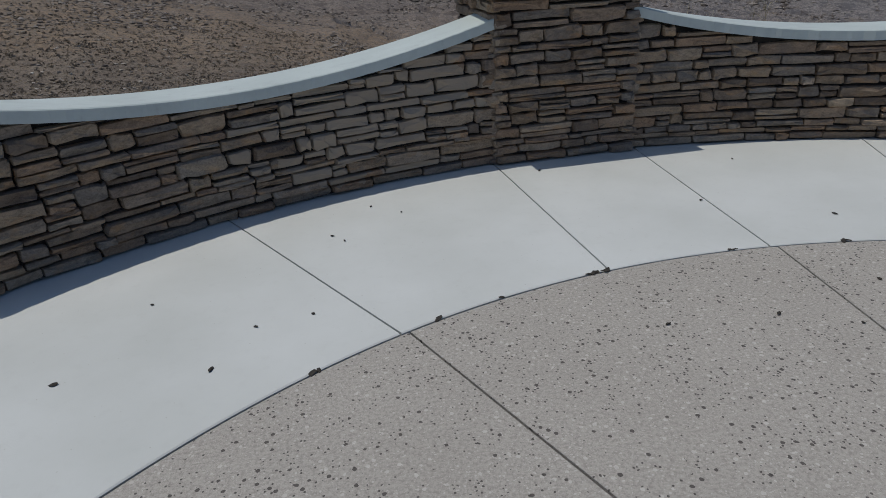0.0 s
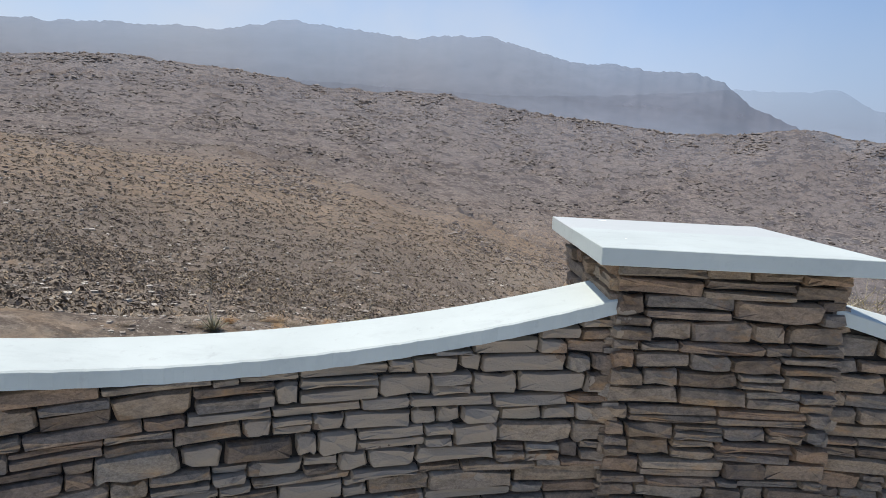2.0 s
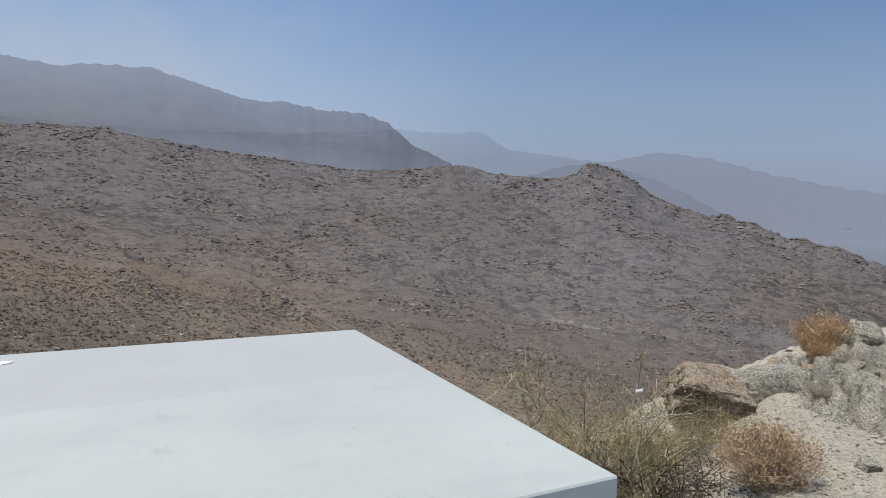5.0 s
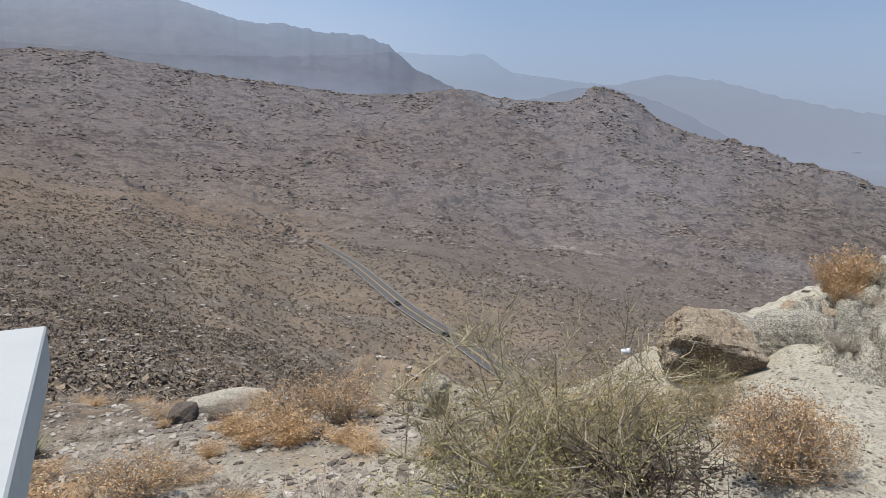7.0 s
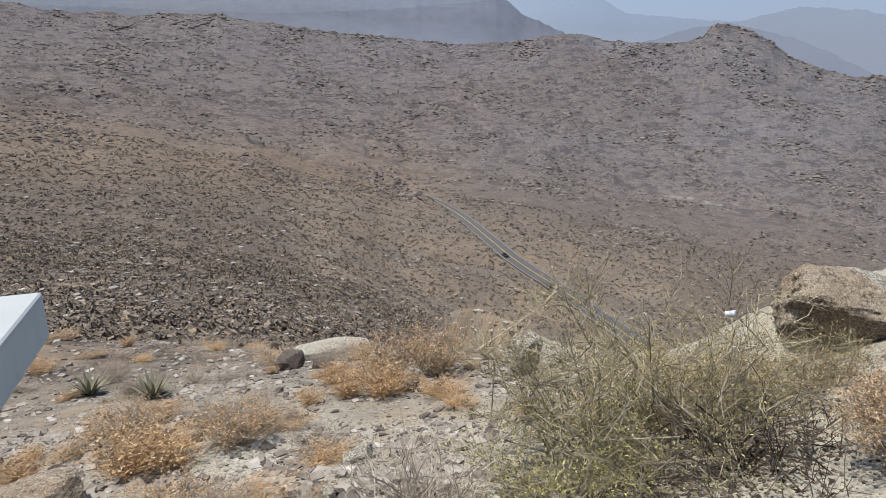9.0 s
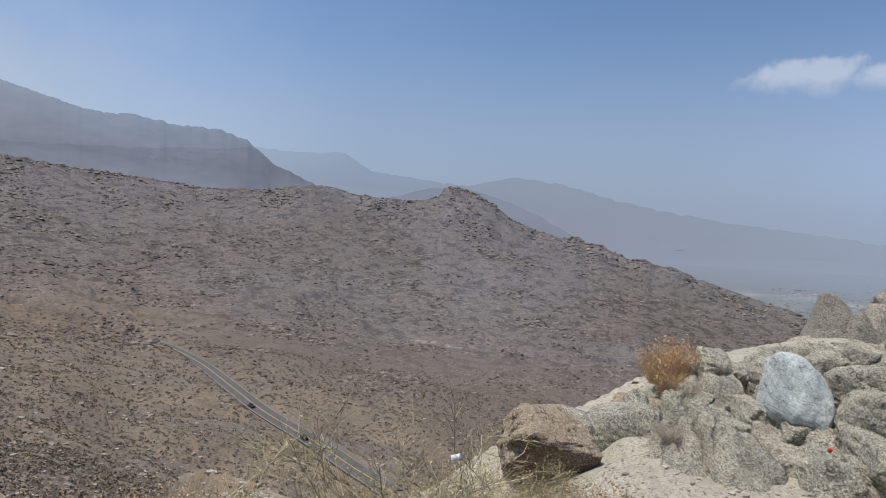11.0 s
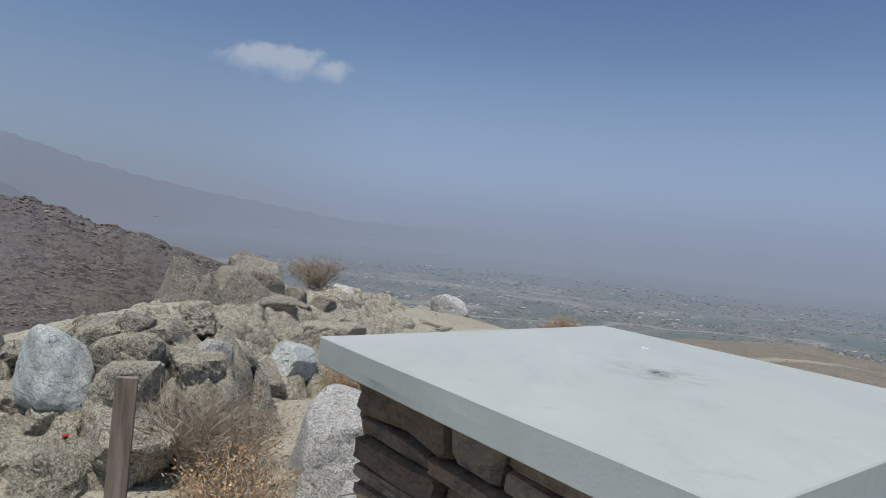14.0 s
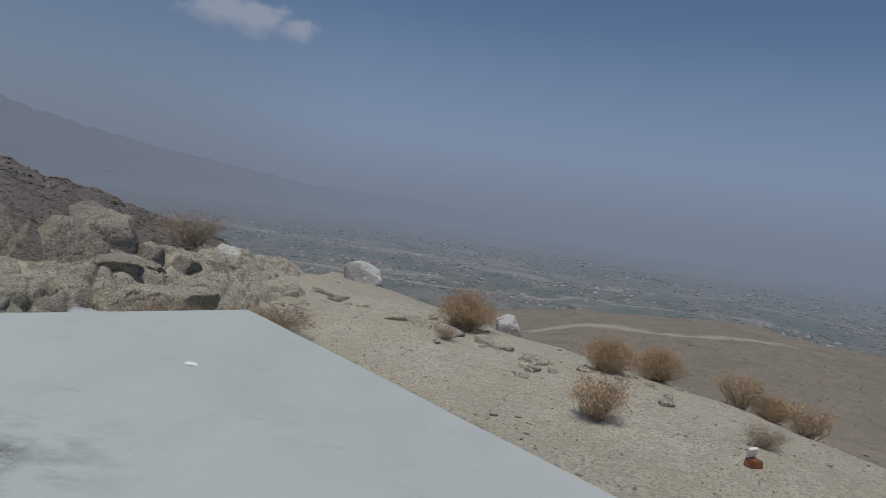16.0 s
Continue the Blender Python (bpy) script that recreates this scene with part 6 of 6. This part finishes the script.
# ---- uncountable cover: scrub, stones, town ----
def blob_template(kind, rnd):
    """A small faceted clump (scrub) or broken stone."""
    bm = bmesh.new()
    bmesh.ops.create_icosphere(bm, subdivisions=1, radius=1.0)
    v = np.array([c.co[:] for c in bm.verts])
    bm.verts.index_update()
    f = np.array([[c.index for c in p.verts] for p in bm.faces])
    bm.free()
    v = v * (1 + rnd.uniform(-0.45, 0.4, (len(v), 1)))
    if kind == "wisp":
        v, f = [], []
        for k in range(46):
            a, up, ln = rnd.uniform(0, 6.28), rnd.uniform(0.1, 1.0), rnd.uniform(0.5, 1.1)
            d = np.array([math.cos(a) * math.sqrt(1 - up * up * 0.8), math.sin(a) * math.sqrt(1 - up * up * 0.8), up])
            side = np.array([-math.sin(a), math.cos(a), rnd.uniform(-0.5, 0.5)]) * rnd.uniform(0.03, 0.08)
            v += [d * 0.25 - side, d * 0.25 + side, d * ln]
            f.append((3 * k, 3 * k + 1, 3 * k + 2))
        v, f = np.array(v), np.array(f)
    if kind in ("brush", "bush"):
        # a ragged dome of leaf clumps, each lying roughly along the dome
        v, f = [], []
        for k in range(16 if kind == "bush" else 8):
            a, up = k * 2.4 + rnd.uniform(-0.4, 0.4), rnd.uniform(0.0, 1.0)
            flat, ln, wide = math.sqrt(1 - up * up * 0.92), rnd.uniform(0.7, 1.12), rnd.uniform(0.2, 0.42) * (1 if kind == "bush" else 1.35)
            out = np.array([math.cos(a) * flat, math.sin(a) * flat, up])
            along = np.array([-math.sin(a), math.cos(a), rnd.uniform(-0.5, 0.5)]) * wide
            rise = np.array([-math.cos(a) * up, -math.sin(a) * up, flat]) * wide + out * rnd.uniform(-0.12, 0.2)
            c = out * ln * 0.85
            v += [c - rise, c + along * rnd.uniform(0.5, 1.1), c + rise * rnd.uniform(0.9, 1.5), c - along * rnd.uniform(0.5, 1.1)]
            f += [(4 * k, 4 * k + 1, 4 * k + 2), (4 * k, 4 * k + 2, 4 * k + 3)]
        v, f = np.array(v), np.array(f)
    if kind == "chip":
        v = np.array([(1, 0, 0), (-1, 0, 0), (0, 1, 0), (0, -1, 0), (0, 0, 1), (0, 0, -1)], float) * (1 + rnd.uniform(-0.35, 0.35, (6, 1))) + rnd.uniform(-0.2, 0.2, (6, 3))
        f = np.array([(0, 2, 4), (2, 1, 4), (1, 3, 4), (3, 0, 4), (2, 0, 5), (1, 2, 5), (3, 1, 5), (0, 3, 5)])
    if kind == "shard":
        v = np.array([(x, y, z) for x in (-0.8, 0.8) for y in (-0.8, 0.8) for z in (-0.8, 0.8)]) * rnd.uniform(0.55, 1.25, (8, 3)) + rnd.uniform(-0.2, 0.2, (8, 3))
        f = np.array([(0, 1, 3), (0, 3, 2), (4, 6, 7), (4, 7, 5), (0, 4, 5), (0, 5, 1), (2, 3, 7), (2, 7, 6), (1, 5, 7), (1, 7, 3), (0, 2, 6), (0, 6, 4)])
    if kind == "box":
        v = np.array([(x, y, z) for x in (-1, 1) for y in (-1, 1) for z in (0, 1)], float)
        f = np.array([(0, 1, 3), (0, 3, 2), (4, 6, 7), (4, 7, 5), (0, 4, 5), (0, 5, 1), (2, 3, 7), (2, 7, 6), (1, 5, 7), (1, 7, 3)])
    return v, f


def scatter(name, x, y, size, flat, material, label, seed, kind="blob", sink=0.25, category="scrub"):
    rnd = np.random.RandomState(seed)
    z = ground_z(x, y)
    V, F, base = [], [], 0
    groups = rnd.randint(0, 8, len(x))
    for g in range(8):
        sel = np.nonzero(groups == g)[0]
        if not len(sel):
            continue
        tv, tf = blob_template(kind, rnd)
        a = rnd.uniform(0, 2 * np.pi, len(sel))
        sx, sy = size[sel] * rnd.uniform(0.7, 1.4, len(sel)), size[sel] * rnd.uniform(0.7, 1.4, len(sel))
        sz = size[sel] * flat * rnd.uniform(0.7, 1.3, len(sel))
        px, py = tv[None, :, 0] * sx[:, None], tv[None, :, 1] * sy[:, None]
        vx = x[sel][:, None] + px * np.cos(a)[:, None] - py * np.sin(a)[:, None]
        vy = y[sel][:, None] + px * np.sin(a)[:, None] + py * np.cos(a)[:, None]
        vz = (z[sel] + sz * (0.5 if kind in ("blob", "chip", "shard") else 0.1) - sink * sz)[:, None] + tv[None, :, 2] * sz[:, None]
        V.append(np.stack([vx, vy, vz], -1).reshape(-1, 3))
        F.append((tf[None] + (np.arange(len(sel)) * len(tv))[:, None, None] + base).reshape(-1, 3))
        base += len(sel) * len(tv)
    V, F = np.concatenate(V), np.concatenate(F)
    me = bpy.data.meshes.new(name)
    me.vertices.add(len(V))
    me.vertices.foreach_set("co", V.astype(np.float32).ravel())
    me.loops.add(F.size)
    me.loops.foreach_set("vertex_index", F.astype(np.int32).ravel())
    me.polygons.add(len(F))
    me.polygons.foreach_set("loop_start", (np.arange(len(F)) * 3).astype(np.int32))
    me.update(calc_edges=True)
    me.shade_flat()
    me.materials.append(material)
    return tagged(new(name, me), label, category, kind="stuff")


def polar_points(n, r0, r1, a0, a1, seed, power=1.0):
    rnd = np.random.RandomState(seed)
    r = np.exp(np.log(r0) + (np.log(r1) - np.log(r0)) * rnd.rand(n) ** power)
    a = np.radians(rnd.uniform(a0, a1, n))
    return VX + r * np.sin(a), VY + r * np.cos(a), r, np.degrees(a), rnd


def off_road(r, az):
    rr = np.interp(az, ROAD_AZ[::-1], ROAD_R[::-1])
    return (np.abs(r - rr) > 16) | (az > 36) | (az < 3)


x, y, r, az, rnd = polar_points(4200, 13, 42, -46, 60, 45, 0.8)
keep = fbm(x / 6, y / 6, 2) > -0.35
scatter("slope_tufts", x[keep], y[keep], (0.07 + 0.3 * rnd.rand(len(x)) ** 1.8)[keep], 0.8, M_DRYTUFT, "dry grey-brown tufts on the slope beneath", 46, "wisp")
x, y, r, az, rnd = polar_points(6500, 14, 44, -46, 60, 47, 0.8)
keep = fbm(x / 5, y / 5, 2) > -0.2
scatter("slope_bushes", x[keep], y[keep], (0.05 + 0.26 * rnd.rand(len(x)) ** 2.2)[keep], 0.75, M_DRYTUFT, "small grey-brown bushes on the slope beneath", 48, "bush")
x, y, r, az, rnd = polar_points(24000, 32, 150, -46, 60, 1, 0.62)
keep = fbm(x / 12, y / 12, 2) > -0.4
scatter("near_scrub", x[keep], y[keep], ((0.09 + 0.42 * rnd.rand(len(x)) ** 2.0) * (1 + r / 170))[keep], 0.8, M_DRYTUFT, "dense grey-brown desert scrub on the nearer hillside", 2, "bush")
x, y, r, az, rnd = polar_points(56000, 110, 420, -46, 60, 15, 0.9)
keep = off_road(r, az) & (fbm(x / 22, y / 22, 2) > -0.42)
scatter("hill_scrub", x[keep], y[keep], ((0.12 + 0.5 * rnd.rand(len(x)) ** 2.0) * (0.8 + r / 320))[keep], 0.75, M_SCRUBFAR, "dark low desert scrub dotting the brown hillside", 2, "brush")
x, y, r, az, rnd = polar_points(24000, 16, 330, -46, 60, 3, 0.8)
keep = off_road(r, az)
scatter("hill_stones", x[keep], y[keep], ((0.03 + 0.26 * rnd.rand(len(x)) ** 5) * (0.35 + 0.65 * smooth(r, 20, 80)) * (1 + r / 130))[keep], 0.5, M_RUBBLE, "broken tan stones strewn over the hillside", 4, "shard", category="stones")
x, y, r, az, rnd = polar_points(130000, 330, 1120, -46, 76, 5, 0.75)
lumps = fbm(x / 70 + 7, y / 70 + 2, 3)
keep = (lumps + 0.35 * ridged(x / 24, y / 24, 2) > rnd.uniform(-0.25, 0.35, len(x))) & off_road(r, az)
# slightly see-through, to imitate haze over the far hills
M_FARROCK = make_foliage("grey_hill_rocks", (0.0, (0.085, 0.072, 0.065)), (0.5, (0.155, 0.132, 0.116)), (1.0, (0.32, 0.28, 0.242)), show=0.85)
scatter("hill_boulders", x[keep], y[keep], ((0.25 + 1.7 * rnd.rand(len(x)) ** 4) * (r / 700) ** 0.6 * (1 + 1.3 * np.clip(lumps, 0, 1)) * (1 + 0.3 * smooth(r, 960, 1080)))[keep], 0.5, M_FARROCK, "grey-brown boulders heaped over the far hills", 6, "chip", category="boulders")
x, y, r, az, rnd = polar_points(420, 1040, 1112, 36, 66, 23)
keep = fbm(az * 0.55, r * 0.004, 3) + 1.2 * smooth(np.abs(az - 40.9), 1.5, 0.4) * smooth(r, 1050, 1080) > 0.12
scatter("crest_crags", x[keep], y[keep], (0.9 + 3.0 * rnd.rand(len(x)) ** 2)[keep], 0.7, M_FARROCK, "craggy boulders along the far skyline", 24, "chip", 0.35, "boulders")
x, y, r, az, rnd = polar_points(3000, 25, 500, 76, 128, 7, 0.9)
scatter("slope_scrub", x, y, rnd.uniform(0.1, 0.3, len(x)) * (1 + r / 300), 0.5, M_SCRUB, "sparse scrub on the tan slope towards the valley", 8)
# pebbles and grit on the gravel beyond the wall
x, y, r, az, rnd = polar_points(45000, 2.0, 13, -42, 128, 9, 0.9)
ring = np.hypot(x, y - OY)
keep = (ring > 5.95) & (np.hypot(x - 4.11, y + 1.72) > 0.95)
x, y = x[keep], y[keep]
north = smooth(np.degrees(np.arctan2(x - VX, y - VY)), 34, 18)
scatter("gravel_stones", x, y, (0.003 + 0.008 * rnd.rand(len(x)) ** 3) * (1 + 0.7 * north), 0.6, M_PEBBLE, "loose pale stones and grit on the ground", 10, "shard", category="stones")
# angular rubble on the slope below the wall
x, y, r, az, rnd = polar_points(34000, 2.6, 18, -44, 36, 19, 0.75)
keep = (np.hypot(x, y - OY) > 6.3) & (fbm(x / 1.3, y / 1.3, 3) > -0.3)
scatter("slope_rubble", x[keep], y[keep], (0.005 + 0.05 * rnd.rand(len(x)) ** 6)[keep], 0.55, M_RUBBLE, "angular grey-tan rubble on the slope", 20, "shard", 0.4, "stones")
x, y, r, az, rnd = polar_points(5000, 3.5, 15, 46, 120, 29, 0.8)
keep = (np.hypot(x, y - OY) > 6.4) & (fbm(x / 1.8, y / 1.8, 3) > -0.05)
scatter("gravel_rubble", x[keep], y[keep], (0.004 + 0.03 * rnd.rand(len(x)) ** 9)[keep], 0.5, M_GRIT, "scattered angular stones on the pale gravel", 30, "shard", 0.4, "stones")
# dead twigs and leaf litter under the large shrubs, dark to imitate shade there
x, y = rnd.normal(3.0, 0.48, 6000), rnd.normal(1.95, 0.30, 6000)
keep = np.hypot(x, y - OY) > 6.0
scatter("leaf_litter", x[keep], y[keep], (0.004 + 0.011 * rnd.rand(len(x)) ** 2)[keep], 0.35, M_LITTER, "dark dead leaf and twig litter under the shrub", 21, "shard", 0.2, "litter")
# town on the valley floor
x, y, r, az, rnd = polar_points(4200, 1450, 3400, 66, 124, 11, 0.9)
keep = fbm(x / 260, y / 260, 3) > -0.12
# roofs and trees are half transparent: valley haze put into their alpha
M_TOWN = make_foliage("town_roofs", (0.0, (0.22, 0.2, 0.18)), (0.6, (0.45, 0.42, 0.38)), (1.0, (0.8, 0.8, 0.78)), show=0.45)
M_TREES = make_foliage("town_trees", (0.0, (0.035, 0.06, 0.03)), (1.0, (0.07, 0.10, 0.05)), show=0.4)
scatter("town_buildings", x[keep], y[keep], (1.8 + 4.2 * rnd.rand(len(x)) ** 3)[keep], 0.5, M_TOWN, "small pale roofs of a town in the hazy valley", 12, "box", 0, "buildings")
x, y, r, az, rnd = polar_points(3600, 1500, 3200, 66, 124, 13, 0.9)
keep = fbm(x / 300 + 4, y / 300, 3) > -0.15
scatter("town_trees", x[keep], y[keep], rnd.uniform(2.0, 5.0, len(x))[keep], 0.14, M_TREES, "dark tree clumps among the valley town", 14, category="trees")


# ---- cars on the road ----
def car(az, offset, material, label):
    rad, z = float(np.interp(az, ROAD_AZ[::-1], ROAD_R[::-1])), float(np.interp(az, ROAD_AZ[::-1], ROAD_Z[::-1]))
    r2 = float(np.interp(az + 0.5, ROAD_AZ[::-1], ROAD_R[::-1]))
    p = Vector((VX + rad * math.sin(radians(az)), VY + rad * math.cos(radians(az))))
    q = Vector((VX + r2 * math.sin(radians(az + 0.5)), VY + r2 * math.cos(radians(az + 0.5))))
    d = (q - p).normalized()
    p = p + Vector((-d.y, d.x)) * offset
    c = thing("car", (p.x, p.y, z + 0.25), math.degrees(math.atan2(d.y, d.x)), label, "car", "cars on the road")
    body = bm_box(-2.3, -0.92, 0.35, 2.3, 0.92, 0.95, 0.16, 3)
    part("body", body, material, c, smooth=True)
    cabin = bm_box(-1.5, -0.82, 0.9, 1.0, 0.82, 1.5, 0.2, 3)
    for v in cabin.verts:
        if v.co.z > 1.2:
            v.co.x = v.co.x * 0.78 - 0.08
            v.co.y *= 0.86
    part("cabin", cabin, make_flat("dark_glass", (0.02, 0.022, 0.025), 0.1), c, smooth=True)
    for wx in (-1.45, 1.45):
        for wy in (-0.86, 0.86):
            w = bmesh.new()
            bmesh.ops.create_cone(w, cap_ends=True, segments=16, radius1=0.34, radius2=0.34, depth=0.22)
            bmesh.ops.transform(w, verts=w.verts, matrix=pose(wx, wy, 0.34, 90))
            part("wheel", w, make_flat("tyre", (0.02, 0.02, 0.02)), c)


car(23.9, -2.0, make_flat("dark_paint", (0.03, 0.032, 0.036), 0.3), "small dark car on the valley road")
car(28.4, -2.0, make_flat("black_paint", (0.02, 0.02, 0.022), 0.3), "small black car on the valley road")
